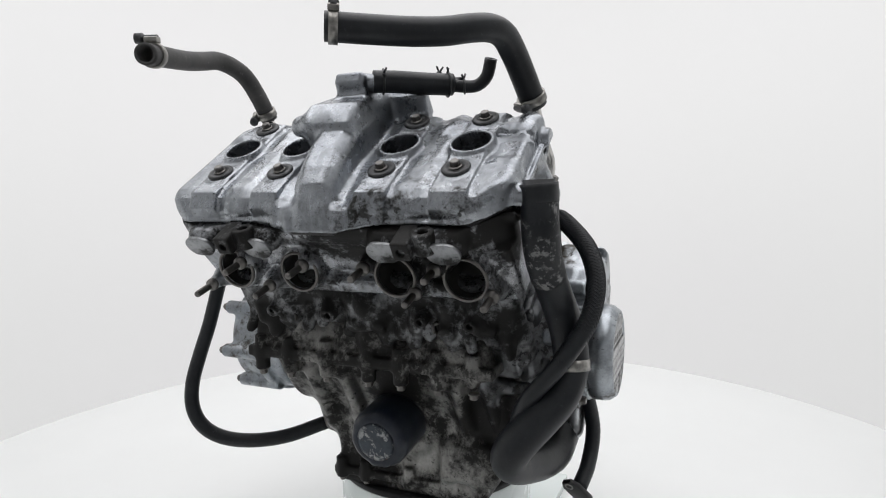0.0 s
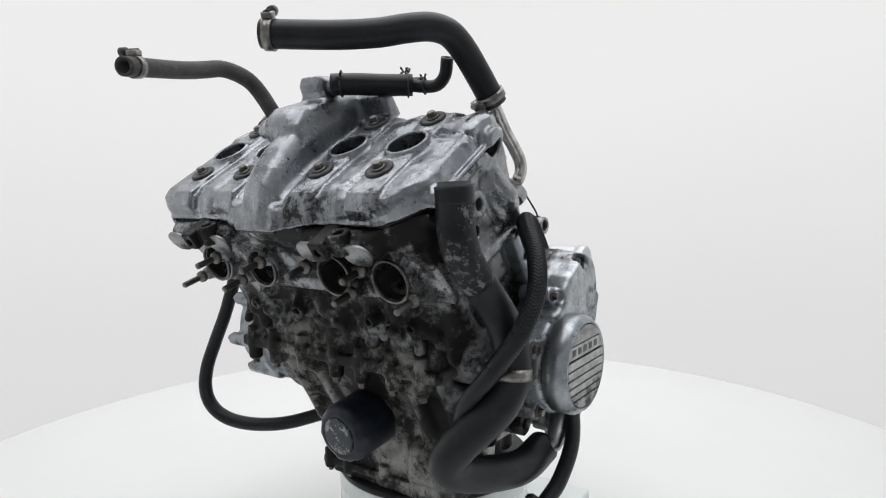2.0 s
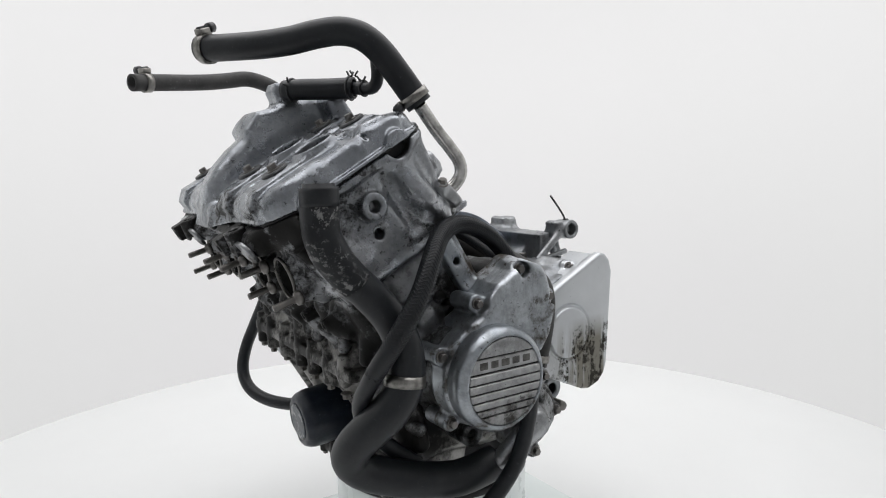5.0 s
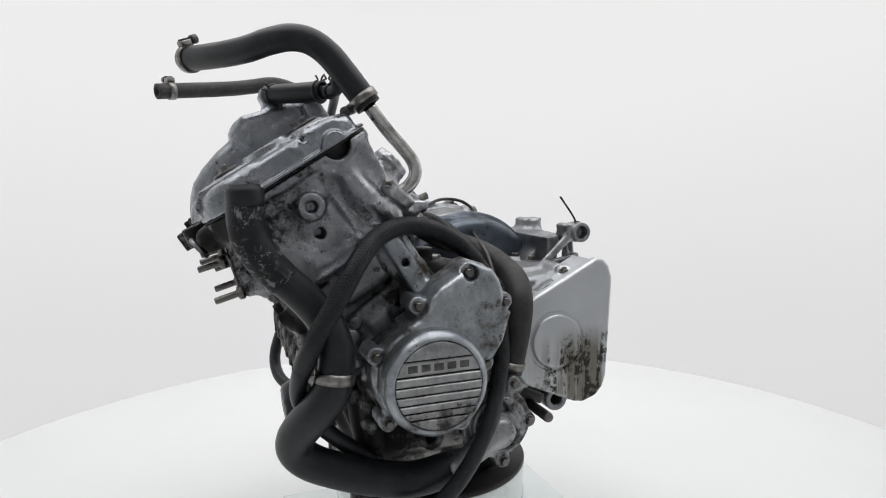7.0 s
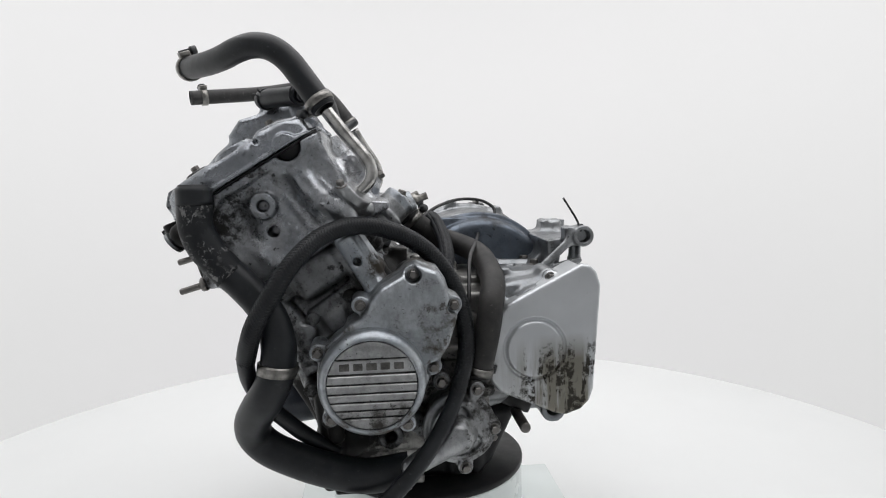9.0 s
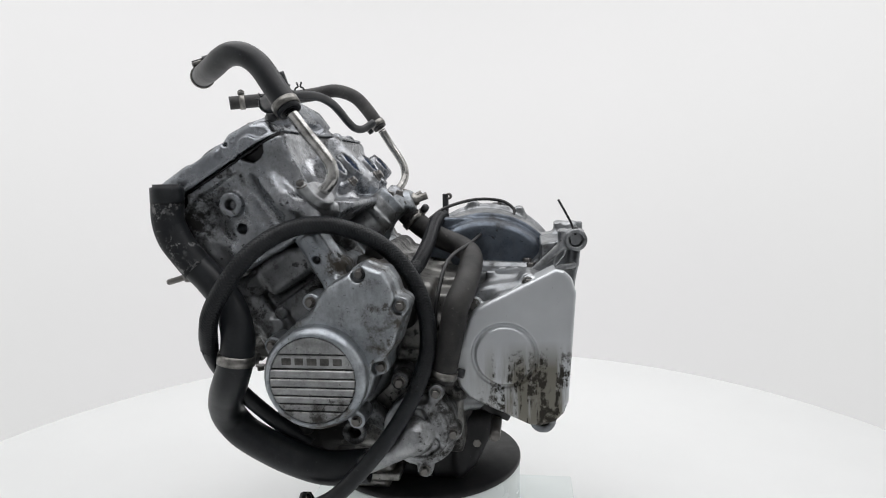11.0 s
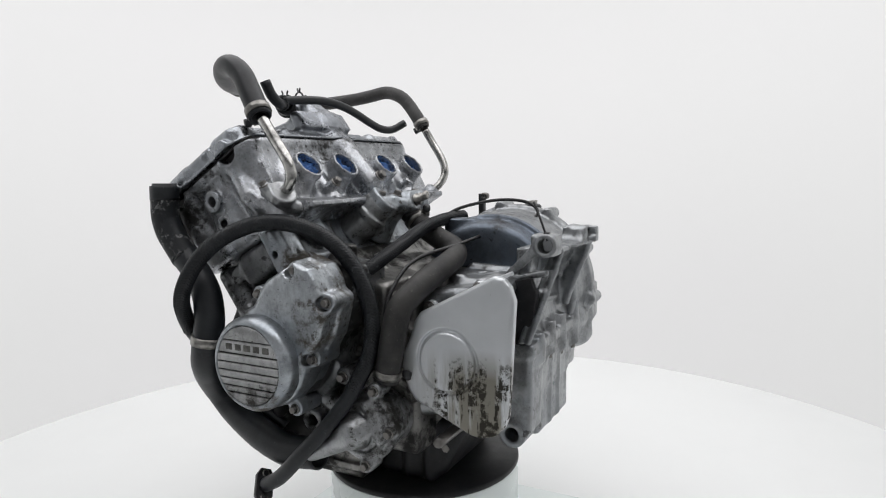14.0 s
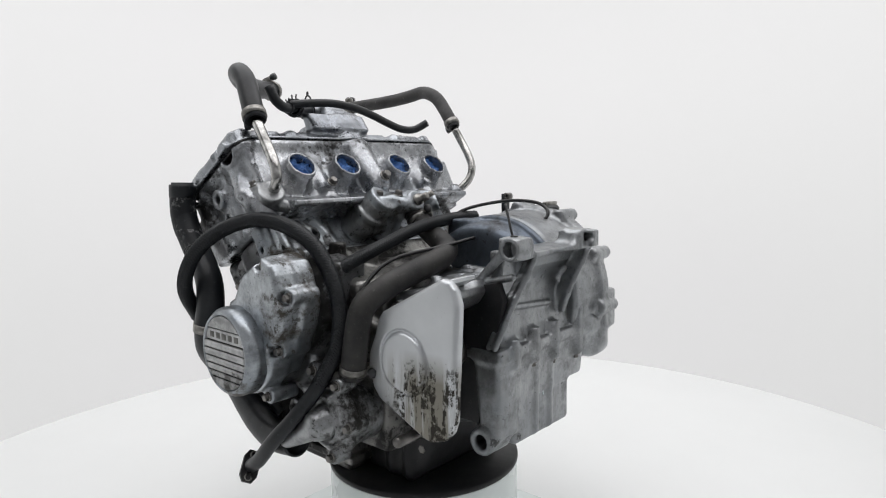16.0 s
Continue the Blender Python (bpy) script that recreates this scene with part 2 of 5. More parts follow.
# ---- cast bodies: distance fields, blended with fillets, turned into a skin ----
class Field:
    def __init__(self, lo, hi, h):
        self.lo, self.h = np.array(lo, float), h
        self.n = np.ceil((np.array(hi) - self.lo) / h).astype(int) + 1
        self.f = np.full(self.n, 0.05, np.float32)

    def put(self, lo, hi, dist, k=0.006, cut=False, pad=0.014):
        """Blends a body (or, with cut, its hollow) into the field; dist(x, y, z) gives its distance, inside the box lo, hi."""
        a = np.maximum(np.floor((np.array(lo) - pad - self.lo) / self.h).astype(int), 0)
        b = np.minimum(np.ceil((np.array(hi) + pad - self.lo) / self.h).astype(int) + 1, self.n)
        if (b <= a).any():
            return
        ax = [(self.lo[i] + np.arange(a[i], b[i]) * self.h).astype(np.float32) for i in range(3)]
        d = dist(ax[0][:, None, None], ax[1][None, :, None], ax[2][None, None, :])
        s = np.s_[a[0]:b[0], a[1]:b[1], a[2]:b[2]]
        g = self.f[s]
        if cut:
            d = -d
            hh = np.maximum(k - np.abs(g - d), 0) / max(k, 1e-6)
            self.f[s] = np.maximum(g, d) + hh * hh * k / 4
        else:
            hh = np.maximum(k - np.abs(g - d), 0) / max(k, 1e-6)
            self.f[s] = np.minimum(g, d) - hh * hh * k / 4

    def brick(self, lo, hi, r=0.004, **kw):
        c, e = [(p + q) / 2 for p, q in zip(lo, hi)], [(q - p) / 2 - r for p, q in zip(lo, hi)]

        def dist(x, y, z):
            q = [np.abs(v - c[i]) - e[i] for i, v in enumerate((x, y, z))]
            out = np.sqrt(np.maximum(q[0], 0) ** 2 + np.maximum(q[1], 0) ** 2 + np.maximum(q[2], 0) ** 2)
            return out + np.minimum(np.maximum(q[0], np.maximum(q[1], q[2])), 0) - r
        self.put(lo, hi, dist, **kw)

    def rod(self, p, q, r, r2=None, round_=0.0015, **kw):
        """A flat-ended round bar from p to q, r wide at p and r2 at q."""
        p, q = np.array(p, float), np.array(q, float)
        L = np.linalg.norm(q - p)
        u = (q - p) / L
        r2 = r if r2 is None else r2

        def dist(x, y, z):
            dx, dy, dz = x - p[0], y - p[1], z - p[2]
            along = dx * u[0] + dy * u[1] + dz * u[2]
            rad = np.sqrt(np.maximum(dx * dx + dy * dy + dz * dz - along * along, 1e-12))
            a = rad - (r + (r2 - r) * np.clip(along / L, 0, 1)) + round_
            b = np.abs(along - L / 2) - L / 2 + round_
            return np.sqrt(np.maximum(a, 0) ** 2 + np.maximum(b, 0) ** 2) + np.minimum(np.maximum(a, b), 0) - round_
        m = max(r, r2)
        self.put(np.minimum(p, q) - m, np.maximum(p, q) + m, dist, **kw)

    def bar(self, p, q, r, r2=None, **kw):
        """A round-ended bar."""
        p, q = np.array(p, float), np.array(q, float)
        u = q - p
        LL = u @ u
        r2 = r if r2 is None else r2

        def dist(x, y, z):
            dx, dy, dz = x - p[0], y - p[1], z - p[2]
            t = np.clip((dx * u[0] + dy * u[1] + dz * u[2]) / LL, 0, 1)
            return np.sqrt((dx - t * u[0]) ** 2 + (dy - t * u[1]) ** 2 + (dz - t * u[2]) ** 2) - (r + (r2 - r) * t)
        m = max(r, r2)
        self.put(np.minimum(p, q) - m, np.maximum(p, q) + m, dist, **kw)

    def prism(self, poly, lo, hi, r=0.003, **kw):
        """A polygon in x, z, extruded along y from lo to hi."""
        P = np.array(poly, float)

        def dist(x, y, z):
            d = np.full(np.broadcast(x, z).shape, 1e9, np.float32)
            inside = np.zeros(d.shape, bool)
            for (ax, az), (bx, bz) in zip(P, np.roll(P, -1, 0)):
                ex, ez = bx - ax, bz - az
                t = np.clip(((x - ax) * ex + (z - az) * ez) / (ex * ex + ez * ez), 0, 1)
                d = np.minimum(d, (x - ax - t * ex) ** 2 + (z - az - t * ez) ** 2)
                cond = ((az > z) != (bz > z)) & (x < ex * (z - az) / (ez if abs(ez) > 1e-9 else 1e-9) + ax)
                inside ^= cond
            flat = np.sqrt(d) * np.where(inside, -1, 1) + r
            b = np.abs(y - (lo + hi) / 2) - (hi - lo) / 2 + r
            return np.sqrt(np.maximum(flat, 0) ** 2 + np.maximum(b, 0) ** 2) + np.minimum(np.maximum(flat, b), 0) - r
        self.put((P[:, 0].min(), lo, P[:, 1].min()), (P[:, 0].max(), hi, P[:, 1].max()), dist, **kw)

    def skin(self, name, m):
        """The zero surface as a mesh, with its points taken through the matrix m."""
        f = self.f
        f[0], f[-1], f[:, 0], f[:, -1], f[:, :, 0], f[:, :, -1] = (0.01,) * 6
        neg = f < 0
        corner = [(i, j, k) for i in (0, 1) for j in (0, 1) for k in (0, 1)]
        nx, ny, nz = f.shape
        count = sum(neg[i:nx - 1 + i, j:ny - 1 + j, k:nz - 1 + k].astype(np.int8) for i, j, k in corner)
        cells = np.argwhere((count > 0) & (count < 8))
        index = np.full((nx - 1, ny - 1, nz - 1), -1, np.int64)
        index[tuple(cells.T)] = np.arange(len(cells))
        total, hits = np.zeros((len(cells), 3)), np.zeros(len(cells))
        for a in corner:
            for axis in range(3):
                if a[axis]:
                    continue
                b = list(a)
                b[axis] = 1
                fa, fb = f[tuple((cells + a).T)], f[tuple((cells + b).T)]
                cross = (fa < 0) != (fb < 0)
                t = np.where(cross, fa / np.where(cross, fa - fb, 1), 0)
                p = np.array(a)[None] + np.zeros((len(cells), 3))
                p[:, axis] = t
                total += p * cross[:, None]
                hits += cross
        verts = self.lo + (cells + total / hits[:, None]) * self.h
        quads = []
        for axis in range(3):
            o1, o2 = (axis + 1) % 3, (axis + 2) % 3
            sl = [slice(None)] * 3
            sl2 = [slice(None)] * 3
            sl[axis], sl2[axis] = slice(0, -1), slice(1, None)
            e = np.argwhere(neg[tuple(sl)] != neg[tuple(sl2)])
            e = e[(e[:, o1] > 0) & (e[:, o2] > 0) & (e[:, o1] < f.shape[o1] - 1) & (e[:, o2] < f.shape[o2] - 1)]
            flip = neg[tuple(e.T)]
            d1, d2 = np.eye(3, dtype=int)[o1], np.eye(3, dtype=int)[o2]
            q = np.stack([index[tuple((e - d1 - d2).T)], index[tuple((e - d2).T)], index[tuple(e.T)], index[tuple((e - d1).T)]], 1)
            q[~flip] = q[~flip][:, ::-1]
            quads.append(q)
        quads = np.concatenate(quads)
        M = np.array(m)
        verts = verts @ M[:3, :3].T + M[:3, 3]
        me = bpy.data.meshes.new(name)
        me.vertices.add(len(verts))
        me.vertices.foreach_set("co", verts.astype(np.float32).ravel())
        me.loops.add(len(quads) * 4)
        me.loops.foreach_set("vertex_index", quads.astype(np.int32).ravel())
        me.polygons.add(len(quads))
        me.polygons.foreach_set("loop_start", np.arange(0, len(quads) * 4, 4, dtype=np.int32))
        me.polygons.foreach_set("use_smooth", np.ones(len(quads), bool))
        me.update(calc_edges=True)
        me.validate()
        return me


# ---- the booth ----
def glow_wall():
    """White cloth with its brightness put in as emission, strongest in its middle and faintly green towards the sides.
    """
    m, nt, b = nodes_of("glowing white cloth")
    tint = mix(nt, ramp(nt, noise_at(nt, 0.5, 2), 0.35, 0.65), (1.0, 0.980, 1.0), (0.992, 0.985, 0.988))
    # the light's falloff towards the sides is painted into the emission colour
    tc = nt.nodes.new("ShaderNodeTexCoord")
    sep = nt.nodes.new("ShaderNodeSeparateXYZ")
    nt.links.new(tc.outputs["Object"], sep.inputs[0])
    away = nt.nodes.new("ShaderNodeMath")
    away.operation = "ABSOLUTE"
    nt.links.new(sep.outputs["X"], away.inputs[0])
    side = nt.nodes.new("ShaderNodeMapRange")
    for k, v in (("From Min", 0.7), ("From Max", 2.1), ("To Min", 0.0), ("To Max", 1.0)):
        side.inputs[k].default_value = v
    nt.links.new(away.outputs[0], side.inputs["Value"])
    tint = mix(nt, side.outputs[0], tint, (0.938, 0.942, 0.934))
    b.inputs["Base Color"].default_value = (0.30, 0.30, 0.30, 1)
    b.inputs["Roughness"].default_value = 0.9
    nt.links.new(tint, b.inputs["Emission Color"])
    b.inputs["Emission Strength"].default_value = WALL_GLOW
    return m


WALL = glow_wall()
WHITE_TABLE = plain("white laminate", (0.835, 0.845, 0.842), 0.45, 0.0, 0.03, 3.0, 0.02)
WHITE_PAINT = plain("white paint", (0.78, 0.79, 0.79), 0.6, 0.0, 0.05, 5.0, 0.05)
GREY_PAINT = plain("grey studio paint", (0.60, 0.605, 0.61), 0.8, 0.0, 0.1, 4.0, 0.05)
PLATE_CLEAR = plain("clear greenish plastic", (0.79, 0.85, 0.84), 0.12, 0.0, 0.03, 8.0, 0.01)
PLINTH_WHITE = plain("translucent white plastic", (0.83, 0.89, 0.88), 0.25, 0.0, 0.05, 12.0, 0.02)


def booth():
    def arc(a0, a1, r, z0, z1, n):
        bm = bmesh.new()
        cols = []
        for i in range(n + 1):
            a = math.radians(a0 + (a1 - a0) * i / n)
            c, s = math.cos(a), math.sin(a)
            cols.append([bm.verts.new((rr * c, rr * s, z)) for rr, z in ((r, z0), (r, z1), (r + 0.05, z1), (r + 0.05, z0))])
        for p, q in zip(cols, cols[1:]):
            for k in range(4):
                bm.faces.new((p[k], q[k], q[(k + 1) % 4], p[(k + 1) % 4]))
        bm.faces.new(cols[0])
        bm.faces.new(cols[-1][::-1])
        return smooth(bm)
    tagged(part("backdrop", arc(-15, 195, 2.2, -0.8, 2.1, 60), WALL, None), "white curved booth wall behind the turntable, its brightness set by emission", "wall", kind="structure")
    # added out of view behind the camera; its grey sets the bounced fill
    tagged(part("wall_rear", arc(195, 345, 2.2, -0.8, 2.1, 40), GREY_PAINT, None), "added grey wall, unseen behind the camera, bouncing fill light", "wall", kind="structure")
    bm = lathe([(0, -0.85), (2.35, -0.85), (2.35, -0.8), (0, -0.8)], 64)
    tagged(part("floor", bm, WHITE_PAINT, None), "plain white painted booth floor", "floor", kind="structure")
    bm = lathe([(0, 2.1), (2.35, 2.1), (2.35, 2.15), (0, 2.15)], 64)
    tagged(part("ceiling", bm, WHITE_PAINT, None), "plain white painted booth ceiling", "ceiling", kind="structure")


booth()


def turntable():
    top = new("turntable")
    tagged(top, "large round white turntable with a smooth top", "turntable")
    part("tabletop", lathe([(0, -0.03), (0.918, -0.03), (0.926, -0.024), (0.926, -0.004), (0.922, 0.0), (0, 0.0)], 160), WHITE_TABLE, top)
    part("pedestal", lathe([(0, -0.8), (0.3, -0.8), (0.3, -0.78), (0.12, -0.76), (0.12, -0.031), (0, -0.031)], 48), WHITE_PAINT, top)
    return top


def plinth():
    top = new("plinth")
    tagged(top, "round white plastic plinth with black rubber top on clear plate", "plinth")
    h = ZT + ZB
    off = Matrix.Translation((-0.007, -0.009, 0))
    part("base_plate", shift(box(0.40, 0.30, 0.014, 0.0015), pose(0.004, 0.0, 0.0071)), PLATE_CLEAR, top, "clear greenish square plastic plate")
    part("drum", shift(lathe([(0, 0.0145), (0.131, 0.0145), (0.131, h - 0.010), (0.130, h - 0.008), (0, h - 0.008)], 96), off), PLINTH_WHITE, top)
    part("pad", shift(lathe([(0, h - 0.008), (0.1305, h - 0.008), (0.132, h - 0.006), (0.132, h - 0.002), (0.1305, h), (0, h)], 96), off), BLACK_PAN, top, "black rubber pad")
    return top


TABLE = turntable()
PLINTH = plinth()

# ---- the engine ----
# engine space: front is -x, the alternator's side -y; the head leans forward by 31 degrees
ENGINE = new("motorcycle_engine")
tagged(ENGINE, "used grimy aluminium four-cylinder motorcycle engine with black hoses", "engine")
TO_BASE = Matrix.Translation((0, 0, -ZB))
HEAD = Matrix(((0.857, 0, -0.515, -0.2589), (0, 1, 0, 0), (0.515, 0, 0.857, 0.1453), (0, 0, 0, 1)))
HEAD_BASE = TO_BASE @ HEAD


def hp(s, y, n):
    """A point of the head's space, in engine space."""
    return HEAD @ Vector((s, y, n))


PLUGS = [(0.047, 0.1215), (0.047, 0.0455), (0.046, -0.072), (0.046, -0.148)]
BOLTS = [(0.0, 0.120), (0.0, 0.0442), (0.0, -0.0717), (0.0, -0.1472), (0.095, 0.1195), (0.0945, -0.072), (0.0945, -0.148)]


RIM = -0.0295       # the gasket's plane in the head's space
CORNERS = (((-0.047, -0.2035), (1, 1), 0.036), ((-0.047, 0.1765), (1, -1), 0.022), ((0.1385, -0.2035), (-1, 1), 0.012), ((0.1385, 0.1765), (-1, -1), 0.026))


def round_off(F, grow=0.0, k=0.010):
    """Takes the four corners off a body in the head's space."""
    for (s, y), (ds, dy), c in CORNERS:
        def off(x, yy, z, s=s, y=y, ds=ds, dy=dy, c=c):
            return ((x - s) * ds + (yy - y) * dy - c + grow) / 1.414 + 0 * z
        F.put((s - 0.05, y - 0.06, -0.06), (s + 0.05, y + 0.06, 0.03), off, k=k, cut=True, pad=0.0)


def valve_cover():
    F = Field((-0.08, -0.225, -0.05), (0.16, 0.20, 0.085), 0.0016)
    # the sunk shell with its softly rounded front, and the flange along the gasket
    F.prism([(-0.0425, -0.036), (-0.0425, -0.020), (-0.034, -0.0085), (-0.020, -0.005), (0.104, -0.005), (0.126, -0.014), (0.134, -0.036)], -0.200, 0.170, 0.008)
    F.brick((-0.047, -0.2065, RIM - 0.006), (0.1385, 0.1765, RIM + 0.0035), 0.0012, k=0.002)
    # raised strips along the bolts and wells, faceted at the front
    for y0, y1 in ((0.1045, 0.1370), (0.0290, 0.0610), (-0.0885, -0.0555), (-0.1660, -0.1310)):
        F.prism([(-0.0445, -0.028), (-0.0450, -0.0125), (-0.0335, -0.0015), (0.020, -0.0008), (0.110, -0.0010), (0.124, -0.010), (0.128, -0.028)], y0, y1, 0.0016, k=0.002)
    # swells between the strips, running down over the front
    for y, w in ((0.083, 0.016), (-0.110, 0.017)):
        for d in (-0.35 * w, 0.35 * w):
            F.bar((-0.031, y + d, -0.022), (-0.020, y + d, -0.0165), 0.0135, k=0.004)
            F.bar((-0.020, y + d, -0.0165), (0.10, y + d, -0.0160), 0.0135, 0.0120, k=0.004)
    F.bar((-0.028, -0.186, -0.021), (0.020, -0.188, -0.0175), 0.012, k=0.010)
    # the near end: a lower slope with a groove and a lip running to the corner
    F.prism([(0.030, -0.004), (0.112, -0.004), (0.124, 0.008), (0.02, 0.008)], -0.206, -0.172, 0.002, k=0.004, cut=True)
    F.bar((0.060, -0.170, -0.006), (0.064, -0.200, -0.013), 0.0034, k=0.004)
    F.bar((0.073, -0.168, -0.0030), (0.078, -0.202, -0.0105), 0.0030, k=0.003, cut=True)
    F.bar((0.082, -0.168, -0.0050), (0.112, -0.196, -0.0125), 0.0050, k=0.006)
    F.bar((0.013, -0.176, -0.008), (0.013, -0.198, -0.015), 0.0040, k=0.005)
    # rear steps
    for y in (-0.186, -0.112, 0.083, 0.152):
        F.bar((0.085, y, -0.009), (0.120, y, -0.016), 0.009, k=0.008)
    # timing-chain ridge
    ridge = [(-0.0615, -0.036), (-0.0600, -0.022), (-0.0475, -0.003), (-0.0355, 0.0088), (-0.0175, 0.0178), (0.007, 0.0257), (0.03, 0.0295), (0.118, 0.0285), (0.134, 0.006), (0.141, -0.036)]
    F.prism(ridge, -0.036, 0.0085, 0.014, k=0.008)
    nose = ((-0.0440, -0.078), (-0.0490, -0.060), (-0.0570, -0.040), (-0.0570, 0.012), (-0.0490, 0.032), (-0.0440, 0.050))
    for (s0, y0), (s1, y1) in zip(nose, nose[1:]):
        F.bar((s0, y0, RIM + 0.001), (s1, y1, RIM + 0.001), 0.0040, k=0.005)
        F.bar((s0 + 0.012, y0, RIM + 0.008), (s1 + 0.012, y1, RIM + 0.008), 0.0085, k=0.008)
    for y in (-0.0445, 0.0165):
        F.bar((-0.040, y, -0.006), (0.03, y, 0.003), 0.005, k=0.006, cut=True)
    # breather box in steps
    F.prism([(0.028, -0.01), (0.031, 0.036), (0.054, 0.046), (0.126, 0.026), (0.132, -0.01)], -0.034, 0.024, 0.008, k=0.008)
    F.prism([(0.112, -0.01), (0.116, 0.020), (0.122, 0.024), (0.134, 0.016), (0.136, -0.01)], -0.076, 0.026, 0.006, k=0.008)
    F.prism([(0.078, 0.0), (0.084, 0.055), (0.092, 0.062), (0.122, 0.044), (0.132, 0.0)], -0.029, 0.006, 0.006, k=0.010)
    F.bar((0.046, 0.032, 0.026), (0.046, -0.01, 0.030), 0.012, k=0.01)
    F.rod((0.092, 0.024, 0.012), (0.092, 0.044, 0.012), 0.011, k=0.006)
    F.rod((0.100, -0.026, 0.046), (0.100, -0.048, 0.046), 0.0085, k=0.004)
    # plug wells
    for s, y in PLUGS:
        F.rod((s, y, -0.02), (s, y, 0.0042), 0.0232, 0.0218, k=0.006)
        F.rod((s, y, -0.050), (s, y, 0.02), 0.0190, k=0.0015, cut=True)
    for s, y in BOLTS:
        F.rod((s, y, -0.02), (s, y, -0.0002), 0.0165, 0.0155, k=0.004)
    round_off(F)
    # half-moon seats on the ends, a hairline below each flange
    for s in (-0.004, 0.100):
        for y0, y1 in ((-0.150, -0.2095), (0.150, 0.179)):
            F.rod((s, y0, RIM + 0.002), (s, y1, RIM + 0.001), 0.0125, round_=0.003, k=0.005)
    F.brick((-0.1, -0.3, -0.08), (0.2, 0.3, RIM), 0.0, k=0.0005, cut=True)
    cover = part("valve_cover", F.skin("valve_cover", HEAD_BASE), ALU_COVER, ENGINE, "bright cast aluminium valve cover with dirty front edge")
    washer = lathe([(0.006, 0), (0.0132, 0), (0.0138, 0.001), (0.0138, 0.0028), (0.0125, 0.004), (0.0085, 0.0042), (0.008, 0.0034), (0.0, 0.0034)], 28)
    wm = bpy.data.meshes.new("sealing_washer")
    washer.to_mesh(wm)
    wm.materials.append(DARK_STEEL)
    bm = bolt_mesh()
    for s, y in BOLTS:
        w = part("sealing_washer", wm, DARK_STEEL, cover, "", HEAD_BASE @ pose(s, y, -0.001))
        part("cover_bolt", bm, STEEL, w, "", pose(0, 0, 0.0034, 0, 0, 40 * s * 100))
    g = Field((-0.08, -0.225, -0.05), (0.16, 0.20, -0.025), 0.0018)
    g.brick((-0.044, -0.2005, RIM - 0.0030), (0.1355, 0.1735, RIM - 0.0002), 0.0, k=0.001)
    g.bar((-0.056, -0.036, RIM - 0.0022), (-0.056, 0.008, RIM - 0.0022), 0.0035, k=0.004)
    round_off(g, -0.002, 0.001)
    part("cover_gasket", g.skin("cover_gasket", HEAD_BASE), BLACK_PLASTIC, cover, "black rubber gasket")
    return cover


_bolt = []


def bolt_mesh():
    """A flanged hexagon bolt head, 12 mm over the flange."""
    if not _bolt:
        bm = lathe([(0.0, 0.0), (0.0062, 0.0), (0.0062, 0.0012), (0.0052, 0.0018)], 20)
        hexa = [bm.verts.new((0.0046 * math.cos(math.pi * k / 3), 0.0046 * math.sin(math.pi * k / 3), z)) for z in (0.0012, 0.0058) for k in range(6)]
        for k in range(6):
            j = (k + 1) % 6
            bm.faces.new((hexa[k], hexa[j], hexa[6 + j], hexa[6 + k]))
        top = [bm.verts.new((0.0040 * math.cos(math.pi * k / 3), 0.0040 * math.sin(math.pi * k / 3), 0.0066)) for k in range(6)]
        for k in range(6):
            j = (k + 1) % 6
            bm.faces.new((hexa[6 + k], hexa[6 + j], top[j], top[k]))
        bm.faces.new(top)
        bmesh.ops.recalc_face_normals(bm, faces=bm.faces[:])
        me = bpy.data.meshes.new("bolt")
        smooth(bm, 25).to_mesh(me)
        me.materials.append(STEEL_OILY)
        _bolt.append(me)
    return _bolt[0]


def bolt(p, d, parent, scale=1.0):
    m = aim(base(p), base(Vector(p) + Vector(d)))
    return part("bolt", bolt_mesh(), DARK_STEEL, parent, "", m @ Matrix.Scale(scale, 4))


INTAKES = [-0.140, -0.065, 0.0335, 0.1085]
EXHAUSTS = [-0.1535, -0.081, 0.0285, 0.109]
STUDS = [(0.150, -0.111), (0.095, -0.078), (0.018, -0.078), (0.071, -0.108), (-0.052, -0.078), (-0.127, -0.076), (-0.100, -0.106), (-0.1775, -0.105)]
LUGS = (-0.1122, 0.0824)
OVALS = [-0.1458, -0.0869, 0.0542, 0.126]


